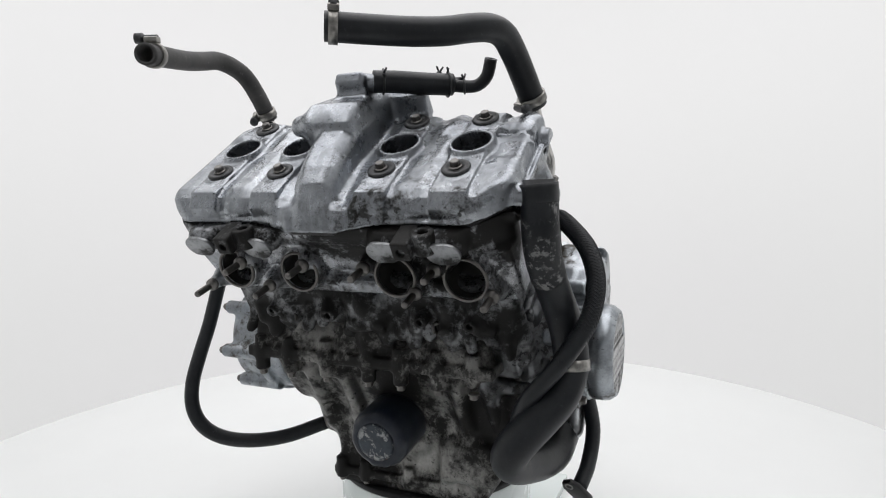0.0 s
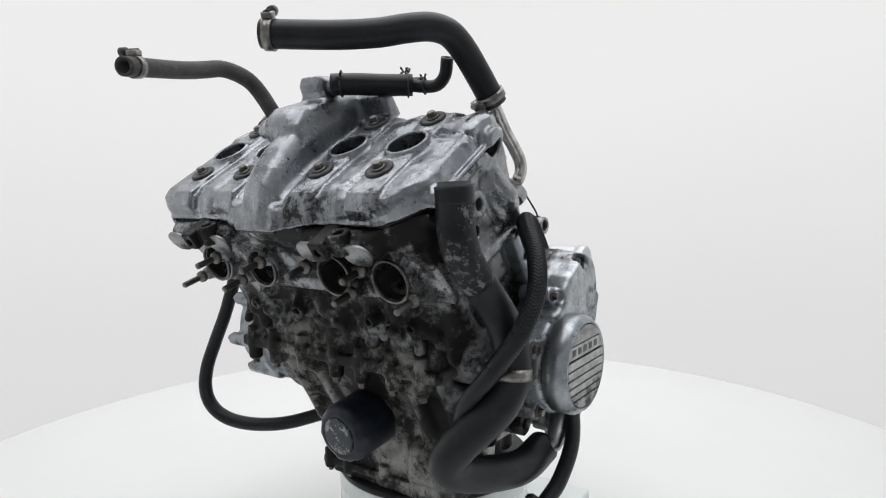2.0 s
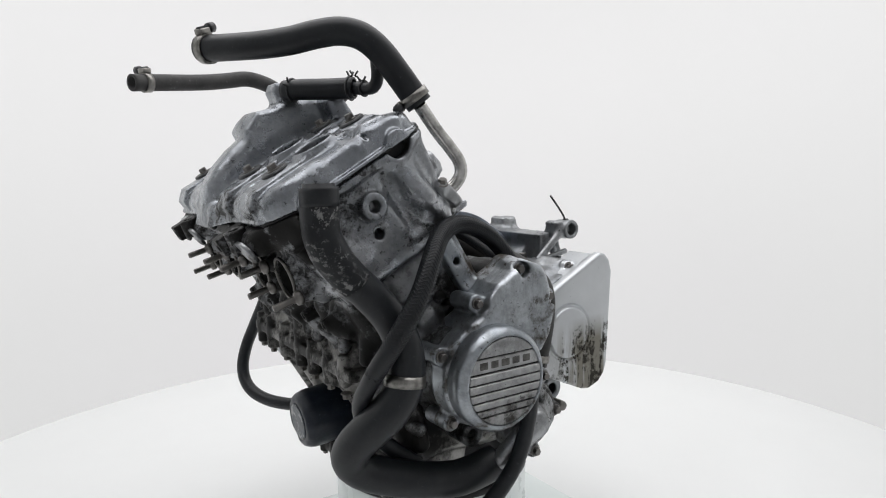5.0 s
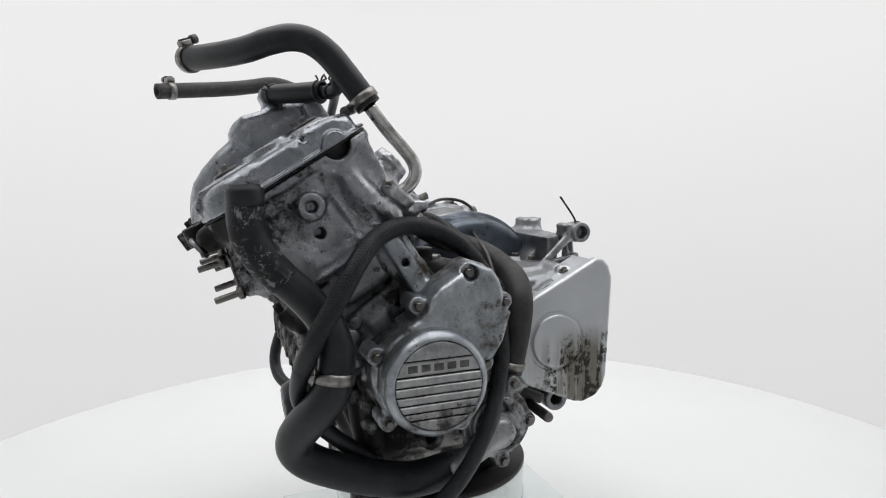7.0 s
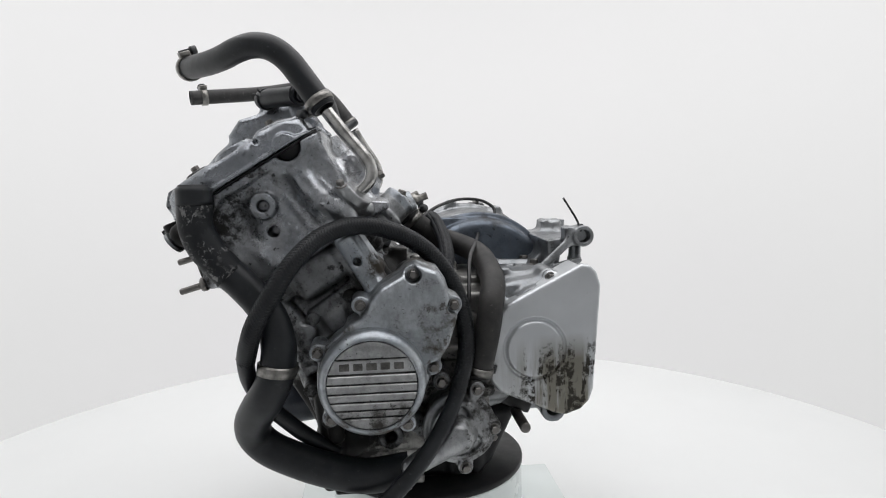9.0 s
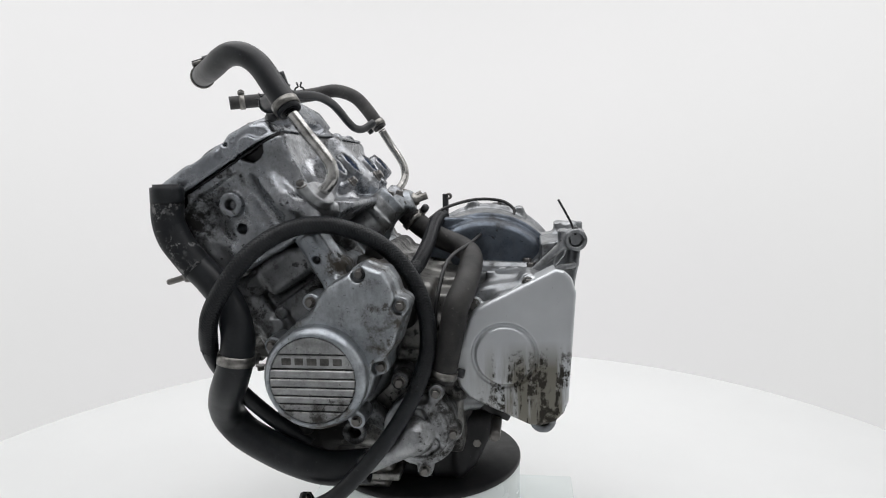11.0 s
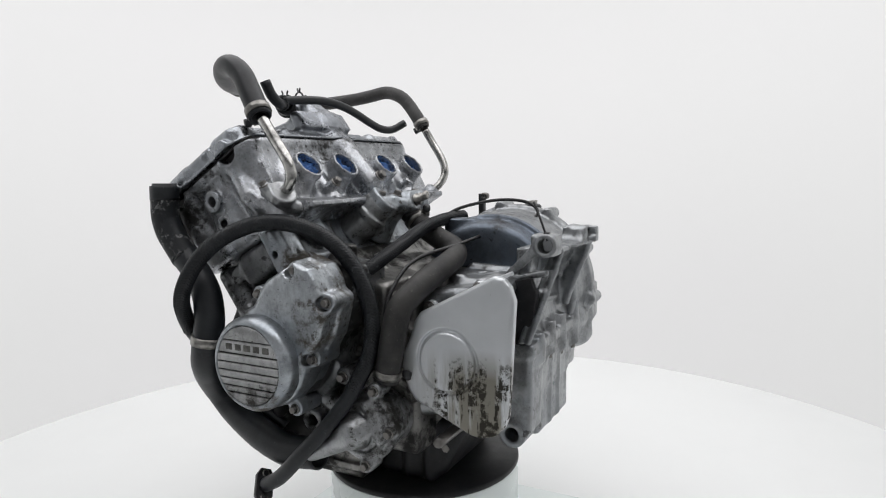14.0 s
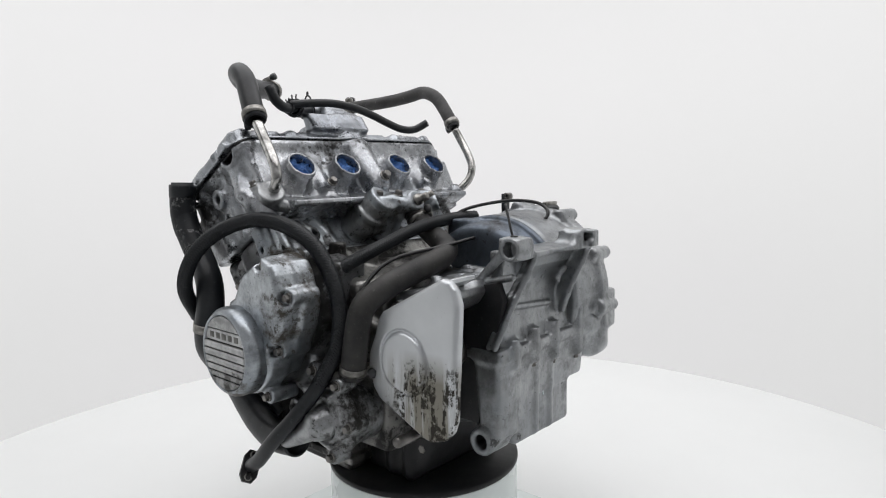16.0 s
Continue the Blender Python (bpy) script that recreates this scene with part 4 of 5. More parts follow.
def gearbox():
    F = Field((0.05, -0.16, -0.215), (0.225, 0.215, 0.075), 0.0024)
    F.prism([(0.060, 0.016), (0.15, 0.013), (0.162, 0.006), (0.172, -0.062), (0.060, -0.062)], -0.064, 0.150, 0.008)
    F.prism([(0.076, -0.019), (0.105, 0.004), (0.150, 0.016), (0.158, 0.014), (0.150, 0.004), (0.080, -0.032)], -0.144, -0.055, 0.003, k=0.008)
    F.prism([(0.060, -0.060), (0.178, -0.060), (0.172, -0.128), (0.120, -0.160), (0.060, -0.175)], -0.066, 0.120, 0.010, k=0.004)
    F.prism([(0.056, -0.030), (0.062, 0.003), (0.100, 0.011), (0.150, 0.017), (0.160, 0.008), (0.150, -0.006), (0.090, -0.036)], -0.124, -0.050, 0.008, k=0.008)
    for x, z in ((0.136, 0.0149), (0.0742, -0.0112)):
        F.rod((x, -0.08, z), (x, -0.1225, z), 0.0105, 0.0095, k=0.008)
    # seam flange and bolt towers
    F.brick((0.13, -0.078, -0.073), (0.180, 0.170, -0.061), 0.002, k=0.003)
    for y, z0, z1 in ((-0.046, -0.086, -0.050), (-0.004, -0.086, -0.044), (0.040, -0.092, -0.044), (0.096, -0.098, -0.036), (0.160, -0.100, -0.034)):
        F.rod((0.174, y, z0), (0.174, y, z1), 0.0095, 0.0085, k=0.007)
    # lower block with its ribs
    F.brick((0.110, -0.038, -0.184), (0.172, 0.083, -0.075), 0.006, k=0.006)
    for y in (0.004, 0.036):
        F.bar((0.172, y, -0.085), (0.172, y, -0.176), 0.0035, k=0.006)
    # lower mount lug and its arm
    F.prism([(0.140, -0.06), (0.178, -0.06), (0.176, -0.165), (0.150, -0.178)], -0.078, -0.036, 0.006, k=0.008)
    F.rod((0.154, -0.082, -0.169), (0.154, -0.044, -0.169), 0.0165, k=0.006)
    F.rod((0.154, -0.12, -0.169), (0.154, -0.03, -0.169), 0.0085, k=0.001, cut=True)
    # pads, oval boss and ribs on the roof
    F.prism([(0.085, 0.006), (0.148, 0.006), (0.148, 0.0165), (0.090, 0.0175)], -0.090, -0.025, 0.004, k=0.008)
    F.rod((0.104, -0.050, 0.010), (0.104, -0.050, 0.0195), 0.0095, k=0.002)
    F.rod((0.119, -0.040, 0.010), (0.119, -0.040, 0.0195), 0.0095, k=0.002)
    F.rod((0.1115, -0.045, 0.010), (0.1115, -0.045, 0.0195), 0.0095, k=0.002)
    for p in ((0.104, -0.050), (0.119, -0.040)):
        F.rod((p[0], p[1], 0.014), (p[0], p[1], 0.06), 0.0050, k=0.0005, cut=True)
    for x in (0.085, 0.11, 0.135):
        F.brick((x, -0.088, 0.002), (x + 0.012, -0.078, 0.021), 0.002, k=0.003) if x != 0.11 else None
    F.bar((0.07, 0.0, 0.017), (0.155, 0.0, 0.013), 0.006, k=0.010)
    # rear right flank
    F.bar((0.160, 0.10, 0.0), (0.162, 0.150, -0.10), 0.018, k=0.02)
    F.brick((0.150, 0.150, -0.075), (0.188, 0.182, -0.022), 0.004, k=0.010)
    F.brick((0.150, 0.145, -0.108), (0.180, 0.176, -0.066), 0.004, k=0.008)
    box_ = part("gearbox_case", F.skin("gearbox_case", TO_BASE), ALU_REAR, ENGINE, "dull grey cast aluminium gearbox case")
    for y, z in ((-0.046, -0.086), (-0.004, -0.086), (0.040, -0.092), (0.096, -0.098), (0.160, -0.100)):
        bolt((0.174, y, z), (0, 0, -1), box_)
    bolt((0.135, 0.005, 0.016), (0, 0, 1), box_, 1.3)
    bolt((0.140, -0.035, 0.0165), (0, 0, 1), box_, 1.2)
    # faint chalk marks
    for y, z, h in ((0.050, -0.120, 0.020), (0.060, -0.118, 0.020), (0.068, -0.122, 0.018), (0.012, -0.125, 0.014), (0.020, -0.128, 0.016)):
        part("chalk_mark", shift(box(0.0008, 0.0025, h, 0.0), Matrix.Translation(base((0.1724, y, z))) @ pose(0, 0, 0, 12, 0, 0)), CHALK, box_, "pale chalk stroke")
    # added plate: the void's shade and chain grease in one black colour
    gp = part("void_plate", shift(slab([(0.062, 0.0), (0.140, 0.012), (0.176, 0.020), (0.184, 0.0), (0.172, -0.060), (0.150, -0.068), (0.148, -0.150), (0.11, -0.150), (0.065, -0.12)], -0.0765, -0.066, 0.002), TO_BASE), BLACK_PAN, ENGINE, "black plate added for the shaded, greasy void behind the sprocket cover")
    part("output_shaft", shift(lathe([(0, 0), (0.020, 0), (0.020, 0.010), (0.012, 0.012), (0.012, 0.030), (0, 0.030)], 24), aim(base((0.112, -0.076, -0.066)), base((0.112, -0.2, -0.066)))), STEEL_OILY, gp, "oily gearbox output shaft")
    # gear lever shaft and the black arm beside it
    sh = part("shift_shaft", shift(lathe([(0, 0), (0.0065, 0), (0.0065, 0.055), (0.0055, 0.058), (0, 0.058)], 18), aim(base((0.098, -0.105, -0.158)), base((0.098, -0.2, -0.158)))), STEEL_OILY, ENGINE, "oily steel gear shift shaft")
    part("arm", shift(box(0.050, 0.010, 0.014, 0.003), Matrix.Translation(base((0.092, -0.112, -0.142))) @ pose(0, 0, 0, 0, 25, 0)), BLACK_PLASTIC, sh, "black lever arm")
    return box_


def oil_pan():
    F = Field((-0.13, -0.14, -0.26), (0.14, 0.13, -0.13), 0.003)
    F.prism([(-0.03, -0.17), (0.105, -0.155), (0.070, -0.230), (0.05, -0.2455), (-0.03, -0.2455)], -0.095, 0.085, 0.010)
    for x in (0.02, 0.05):
        F.bar((x, -0.094, -0.17), (x, -0.094, -0.235), 0.007, k=0.008)
    pan = part("oil_pan", F.skin("oil_pan", TO_BASE), BLACK_PAN, ENGINE, "oily black oil pan")
    bolt((0.062, -0.071, -0.207), (0, -1, 0), pan, 1.2)
    bolt((0.072, -0.088, -0.196), (0, -1, 0), pan, 1.2)
    return pan


ALT = Matrix.Translation((-0.003, 0.0045, 0.002))


def alternator_cover():
    body = [(-0.098, -0.010), (-0.085, -0.003), (-0.074, 0.016), (-0.064, 0.027), (-0.041, 0.040), (-0.027, 0.049), (-0.007, 0.042), (0.001, 0.030), (0.006, 0.013), (0.013, -0.005), (0.004, -0.034), (-0.011, -0.056), (-0.03, -0.09), (-0.09, -0.09)]
    F = Field((-0.155, -0.26, -0.14), (0.04, -0.165, 0.075), 0.0018)
    F.prism(body, -0.250, -0.196, 0.007)
    F.prism([(x * 1.03 + 0.002, z * 1.03) for x, z in body], -0.222, -0.196, 0.004, k=0.004)
    F.rod((-0.075, -0.218, -0.064), (-0.075, -0.246, -0.064), 0.0565, 0.055, round_=0.006, k=0.008)
    for x, z in ((-0.031, 0.039), (0.010, 0.006), (-0.012, -0.058), (-0.085, 0.009), (-0.129, -0.038), (-0.118, -0.108), (-0.04, -0.118)):
        F.rod((x, -0.200, z), (x, -0.2375, z), 0.0090, k=0.006)
        F.rod((x, -0.2375, z), (x, -0.27, z), 0.0080, k=0.002, cut=True)
    side = part("side_cover", F.skin("side_cover", TO_BASE @ ALT), ALU_SIDE, ENGINE, "stained cast aluminium side cover")
    for x, z in ((-0.031, 0.039), (0.010, 0.006), (-0.012, -0.058), (-0.085, 0.009), (-0.129, -0.038), (-0.118, -0.108), (-0.04, -0.118)):
        bolt(ALT @ Vector((x, -0.2375, z)), (0, -1, 0), side, 0.95)
    # the round lid with its ribbed face
    lid = lathe([(0, 0), (0.0535, 0), (0.0535, 0.014), (0.0525, 0.018), (0.0475, 0.0245), (0.0455, 0.0250), (0.0445, 0.0235), (0.0445, 0.0205), (0, 0.0205)], 72)
    lid = part("alternator_lid", lid, ALU_SIDE, ENGINE, "round aluminium lid with horizontal ribs and a worn emblem", Matrix.Translation(ALT.translation) @ aim(base((-0.075, -0.247, -0.064)), base((-0.075, -0.3, -0.064))))
    inv = lid.matrix_basis.inverted()
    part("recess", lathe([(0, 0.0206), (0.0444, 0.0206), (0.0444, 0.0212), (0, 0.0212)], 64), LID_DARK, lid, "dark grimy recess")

    def band(z0, z1, R=0.0440):
        arc_ = [z0 + (z1 - z0) * k / 6 for k in range(7)]
        return [(math.sqrt(max(R * R - z * z, 1e-8)), z) for z in arc_] + [(-math.sqrt(max(R * R - z * z, 1e-8)), z) for z in arc_[::-1]]
    for z0, z1 in ((0.0275, 0.0437), (0.0025, 0.0105), (-0.0068, 0.0010), (-0.0155, -0.0083), (-0.0238, -0.0170), (-0.0310, -0.0253), (-0.0437, -0.0326)):
        bm = shift(slab(band(z0, z1), -0.0020, 0.0020, 0.0008, 1), inv @ ALT @ Matrix.Translation(base((-0.075, -0.2699, -0.064))))
        part("rib", bm, ALU_LID, lid)
    bm = shift(slab(band(0.0122, 0.0258), -0.0012, 0.0012, 0.0005, 1), inv @ ALT @ Matrix.Translation(base((-0.075, -0.2690, -0.064))))
    part("emblem_band", bm, ALU_LID, lid)
    for i in range(5):
        bm = shift(box((0.0104, 0.0096, 0.0108, 0.0098, 0.0100)[i], 0.0022, 0.0078, 0.0008), inv @ ALT @ Matrix.Translation(base((-0.075 + (i - 2) * 0.0132, -0.2693, -0.0450))))
        part("emblem_bar", bm, EMBLEM, lid, "worn dark emblem shape")
    return side


def sprocket_cover():
    poly = [(0.072, -0.022), (0.079, -0.013), (0.168, 0.032), (0.178, 0.030), (0.186, 0.022), (0.191, 0.006), (0.183, -0.118), (0.178, -0.132), (0.168, -0.142), (0.150, -0.148), (0.138, -0.146), (0.070, -0.116), (0.060, -0.104), (0.053, -0.080), (0.056, -0.062), (0.065, -0.042)]
    F = Field((0.04, -0.175, -0.16), (0.205, -0.095, 0.05), 0.0016)
    F.prism(poly, -0.1625, -0.149, 0.0045)
    F.prism([(0.118 + (x - 0.118) * 0.95, -0.06 + (z + 0.06) * 0.95) for x, z in poly], -0.1575, -0.12, 0.002, cut=True, k=0.002)
    F.prism([(0.076, -0.017), (0.168, 0.030), (0.170, 0.025), (0.078, -0.022)], -0.152, -0.105, 0.0015, k=0.003)
    F.rod((0.112, -0.1600, -0.066), (0.112, -0.18, -0.066), 0.0375, k=0.001, cut=True)
    F.rod((0.112, -0.156, -0.066), (0.112, -0.1655, -0.066), 0.0352, 0.0325, round_=0.0015, k=0.001)
    for x, z in ((0.1395, 0.013), (0.0775, -0.013)):
        F.rod((x, -0.080, z), (x, -0.134, z), 0.008, k=0.004)
    ob = part("sprocket_cover", F.skin("sprocket_cover", TO_BASE @ pose(-0.0020, 0.003, 0.002)), SILVER, ENGINE, "silver-painted sprocket cover with black dirt streaks")
    for x, z in ((0.1395, 0.013), (0.0775, -0.013)):
        bolt((x - 0.0035, -0.131, z + 0.002), (0, -1, 0), ob, 1.1)
    return ob


def silver_paint():
    """Silver paint with dried dirt runs over its lower half."""
    m, nt, b = nodes_of("dirty silver paint")
    c = mix(nt, ramp(nt, noise_at(nt, 12, 5), 0.35, 0.7), (0.62, 0.64, 0.66), (0.53, 0.55, 0.57))
    tc = nt.nodes.new("ShaderNodeTexCoord")
    sep = nt.nodes.new("ShaderNodeSeparateXYZ")
    nt.links.new(tc.outputs["Object"], sep.inputs[0])
    down = nt.nodes.new("ShaderNodeMapRange")
    for k, v in (("From Min", 0.200), ("From Max", 0.160), ("To Min", 0.0), ("To Max", 1.1)):
        down.inputs[k].default_value = v
    nt.links.new(sep.outputs["Z"], down.inputs["Value"])
    back = nt.nodes.new("ShaderNodeMapRange")
    for k, v in (("From Min", 0.075), ("From Max", 0.13), ("To Min", 0.25), ("To Max", 1.15)):
        back.inputs[k].default_value = v
    nt.links.new(sep.outputs["X"], back.inputs["Value"])
    runs = ramp(nt, noise_at(nt, 95, 5, 0.6, (1, 1, 0.12)), 0.44, 0.56)
    spots = ramp(nt, noise_at(nt, 130, 7, 0.75), 0.40, 0.58)
    d = mix(nt, 1.0, runs, spots)
    mul = nt.nodes.new("ShaderNodeMath")
    mul.operation = "MULTIPLY"
    mul2 = nt.nodes.new("ShaderNodeMath")
    mul2.operation = "MULTIPLY"
    mul3 = nt.nodes.new("ShaderNodeMath")
    mul3.operation = "MULTIPLY"
    nt.links.new(runs, mul.inputs[0])
    nt.links.new(spots, mul.inputs[1])
    nt.links.new(down.outputs[0], mul2.inputs[0])
    nt.links.new(back.outputs[0], mul2.inputs[1])
    nt.links.new(mul.outputs[0], mul3.inputs[0])
    nt.links.new(mul2.outputs[0], mul3.inputs[1])
    fac = ramp(nt, mul3.outputs[0], 0.20, 0.62)
    veil = nt.nodes.new("ShaderNodeMath")
    veil.operation = "MULTIPLY"
    nt.links.new(mul2.outputs[0], veil.inputs[0])
    nt.links.new(ramp(nt, noise_at(nt, 60, 6, 0.65, (1, 1, 0.10)), 0.36, 0.55), veil.inputs[1])
    c = mix(nt, veil.outputs[0], c, (0.21, 0.20, 0.17))
    c = mix(nt, fac, c, (0.045, 0.041, 0.034))
    speck = ramp(nt, noise_at(nt, 210, 5, 0.7), 0.68, 0.72)
    c = mix(nt, speck, c, (0.08, 0.075, 0.07))
    nt.links.new(c, b.inputs["Base Color"])
    b.inputs["Metallic"].default_value = 0.6
    nt.links.new(mix(nt, fac, (0.33,) * 3, (0.8,) * 3), b.inputs["Roughness"])
    bump(nt, b, noise_at(nt, 260, 5), 0.15, 0.0005)
    return m


SILVER = silver_paint()


def clutch_housing():
    F = Field((-0.075, 0.02, -0.18), (0.215, 0.225, 0.125), 0.0026)
    cx, cz = 0.071, -0.027
    F.rod((cx, 0.060, cz), (cx, 0.150, cz), 0.110, 0.113, round_=0.012)
    F.rod((cx, 0.140, cz), (cx, 0.160, cz), 0.119, round_=0.003, k=0.005)
    F.rod((cx, 0.150, cz), (cx, 0.205, cz), 0.113, 0.080, round_=0.012, k=0.008)
    F.rod((cx, 0.050, cz), (cx, 0.070, cz), 0.090, round_=0.004, k=0.006)
    for a in range(-80, 281, 36):
        c, d = math.cos(math.radians(a)), math.sin(math.radians(a))
        F.rod((cx + 0.117 * c, 0.135, cz + 0.117 * d), (cx + 0.117 * c, 0.176, cz + 0.117 * d), 0.009, k=0.006)
    F.brick((-0.2, 0.0, -0.3), (0.3, 0.3, -0.140), 0.0, k=0.004, cut=True)
    F.brick((0.160, 0.0, -0.3), (0.3, 0.084, 0.3), 0.004, k=0.006, cut=True)
    ob = part("clutch_housing", F.skin("clutch_housing", TO_BASE), ALU_REAR, ENGINE, "dull grey aluminium clutch housing")
    for a in range(-80, 281, 36):
        c, s = math.cos(math.radians(a)), math.sin(math.radians(a))
        bolt((0.071 + 0.117 * c, 0.176, -0.027 + 0.117 * s), (0, 1, 0), ob)
    B = Field((-0.05, 0.0, -0.13), (0.21, 0.07, 0.10), 0.0024)
    B.rod((0.077, 0.012, -0.027), (0.077, 0.062, -0.027), 0.100, 0.107, round_=0.010)
    B.rod((0.077, 0.045, -0.027), (0.077, 0.056, -0.027), 0.111, round_=0.003, k=0.004)
    B.brick((0.010, 0.030, 0.03), (0.060, 0.062, 0.078), 0.003, k=0.004)
    B.brick((-0.1, -0.1, -0.2), (0.3, 0.2, 0.012), 0.0, k=0.002, cut=True)
    B.brick((0.158, -0.1, -0.2), (0.3, 0.2, 0.2), 0.002, k=0.004, cut=True)
    part("clutch_bulge", B.skin("clutch_bulge", TO_BASE), BLUE_GREY, ENGINE, "dark blue-grey round bulge of the clutch housing")
    bm = lathe([(0, 0), (0.014, 0), (0.014, 0.006), (0.011, 0.009), (0, 0.009)], 20)
    cap = part("oil_cap", bm, DARK_STEEL, ENGINE, "small dark oil filler cap", aim(base((0.092, 0.162, 0.083)), base((0.098, 0.162, 0.2))))
    part("wing", shift(box(0.03, 0.006, 0.006, 0.001), Matrix.Translation((0, 0, 0.011))), STEEL, cap)
    bm = box(0.009, 0.010, 0.045, 0.001)
    tab = part("bracket_tab", bm, DARK_STEEL, ENGINE, "small dark steel bracket tab", Matrix.Translation(base((0.0040, 0.1745, 0.0845))))
    part("tab_hook", shift(lathe([(0.002, -0.005), (0.0055, -0.005), (0.0055, 0.005), (0.002, 0.005), (0.002, -0.005)], 16), Matrix.Translation((0.005, 0, 0.0185)) @ pose(0, 0, 0, 90, 0, 0)), STEEL_OILY, tab)
    return ob


def rear_mount():
    F = Field((0.13, -0.11, -0.08), (0.232, 0.135, 0.085), 0.0015)
    # the hollowed panel, its upper plate and the lip across it
    F.prism([(0.155, 0.050), (0.174, 0.052), (0.174, 0.040), (0.170, 0.010), (0.171, -0.030), (0.175, -0.060), (0.155, -0.060)], -0.076, 0.095, 0.003)
    F.prism([(0.176, 0.066), (0.184, 0.067), (0.190, 0.046), (0.178, 0.044)], -0.084, 0.084, 0.0015, k=0.004)
    F.prism([(0.180, 0.051), (0.204, 0.0495), (0.205, 0.0445), (0.180, 0.0435)], -0.086, 0.086, 0.0012, k=0.003)
    F.rod((0.214, 0.0, 0.03), (0.214, 0.0, 0.0505), 0.013, k=0.004, cut=True)
    F.prism([(0.184, 0.066), (0.196, 0.064), (0.186, 0.030), (0.170, 0.010), (0.134, 0.010), (0.146, 0.022), (0.166, 0.040)], -0.040, 0.088, 0.003, k=0.006)
    # raised ears at both ends, with their eyes
    for y0, y1, flare in ((-0.092, -0.062, 0.012), (0.056, 0.084, -0.012)):
        F.brick((0.178, y0, 0.0445), (0.207, y1, 0.0675), 0.0025, k=0.004)
        ym = y1 if y0 < 0 else y0
        F.bar((0.200, ym, 0.058), (0.200, ym + flare, 0.050), 0.0065, 0.004, k=0.006)
    F.brick((0.150, -0.060, 0.0505), (0.215, 0.050, 0.08), 0.012, k=0.004, cut=True)
    F.brick((0.200, 0.070, 0.046), (0.2165, 0.086, 0.0665), 0.002, k=0.003)
    F.rod((0.197, -0.099, 0.056), (0.197, -0.070, 0.056), 0.0135, k=0.003)
    F.rod((0.197, -0.120, 0.056), (0.197, -0.082, 0.056), 0.0085, k=0.0008, cut=True)
    F.rod((0.190, 0.068, 0.0585), (0.23, 0.068, 0.0585), 0.0055, k=0.0008, cut=True)
    # the far curved rib
    rib = [(0.205, 0.080, 0.046), (0.200, 0.070, 0.026), (0.192, 0.062, 0.004), (0.186, 0.058, -0.014), (0.180, 0.057, -0.034)]
    for p, q in zip(rib, rib[1:]):
        F.bar(p, q, 0.0042, k=0.003)
        F.bar((p[0] - 0.010, p[1] + 0.002, p[2]), (q[0] - 0.010, q[1] + 0.002, q[2]), 0.0048, k=0.008)
    # front arm of the ear down to the roof, with an open triangle under it
    F.bar((0.186, -0.088, 0.054), (0.146, -0.084, 0.016), 0.0055, 0.005, k=0.004)
    F.bar((0.146, -0.084, 0.013), (0.194, -0.086, 0.024), 0.0042, k=0.003)
    F.bar((0.1715, -0.060, -0.016), (0.172, 0.036, -0.023), 0.0030, k=0.004)
    F.rod((0.165, 0.018, 0.012), (0.19, 0.018, 0.012), 0.0022, k=0.001, cut=True)
    ob = part("rear_mount", F.skin("rear_mount", TO_BASE @ Matrix(((1, 0, 0, -0.003), (0, 0.885, 0, 0.0087), (0, 0, 1, 0.0015), (0, 0, 0, 1)))), ALU_REAR, ENGINE, "cast aluminium rear mounting bracket with two eyes")
    W = Field((0.13, -0.12, -0.08), (0.225, 0.02, 0.08), 0.0015)
    web = ((0.2000, -0.0370, 0.0480), (0.1960, -0.0479, 0.0247), (0.1900, -0.0614, 0.0005), (0.1820, -0.0710, -0.0277), (0.1750, -0.0798, -0.0547))
    for p, q in zip(web, web[1:]):
        W.bar(p, q, 0.0036, k=0.003)
        W.bar((p[0] - 0.009, p[1] + 0.001, p[2]), (q[0] - 0.009, q[1] + 0.001, q[2]), 0.0036, k=0.006)
    part("mount_web", W.skin("mount_web", TO_BASE), ALU_REAR, ob, "pale curved web of the bracket")
    tie = part("cable_tie", tube([base(p) for p in ((0.194, -0.068, 0.063), (0.188, -0.066, 0.079), (0.1736, -0.0562, 0.106))], 0.0014, 8), BLACK_PLASTIC, ENGINE, "black plastic cable tie end")
    part("tie_lock", shift(box(0.007, 0.006, 0.007, 0.001), Matrix.Translation(base((0.193, -0.067, 0.069)))), BLACK_PLASTIC, tie)
    return ob


PUMP_BOLTS = ((0.0545, -0.1425), (0.036, -0.097), (-0.010, -0.166), (0.022, -0.186))


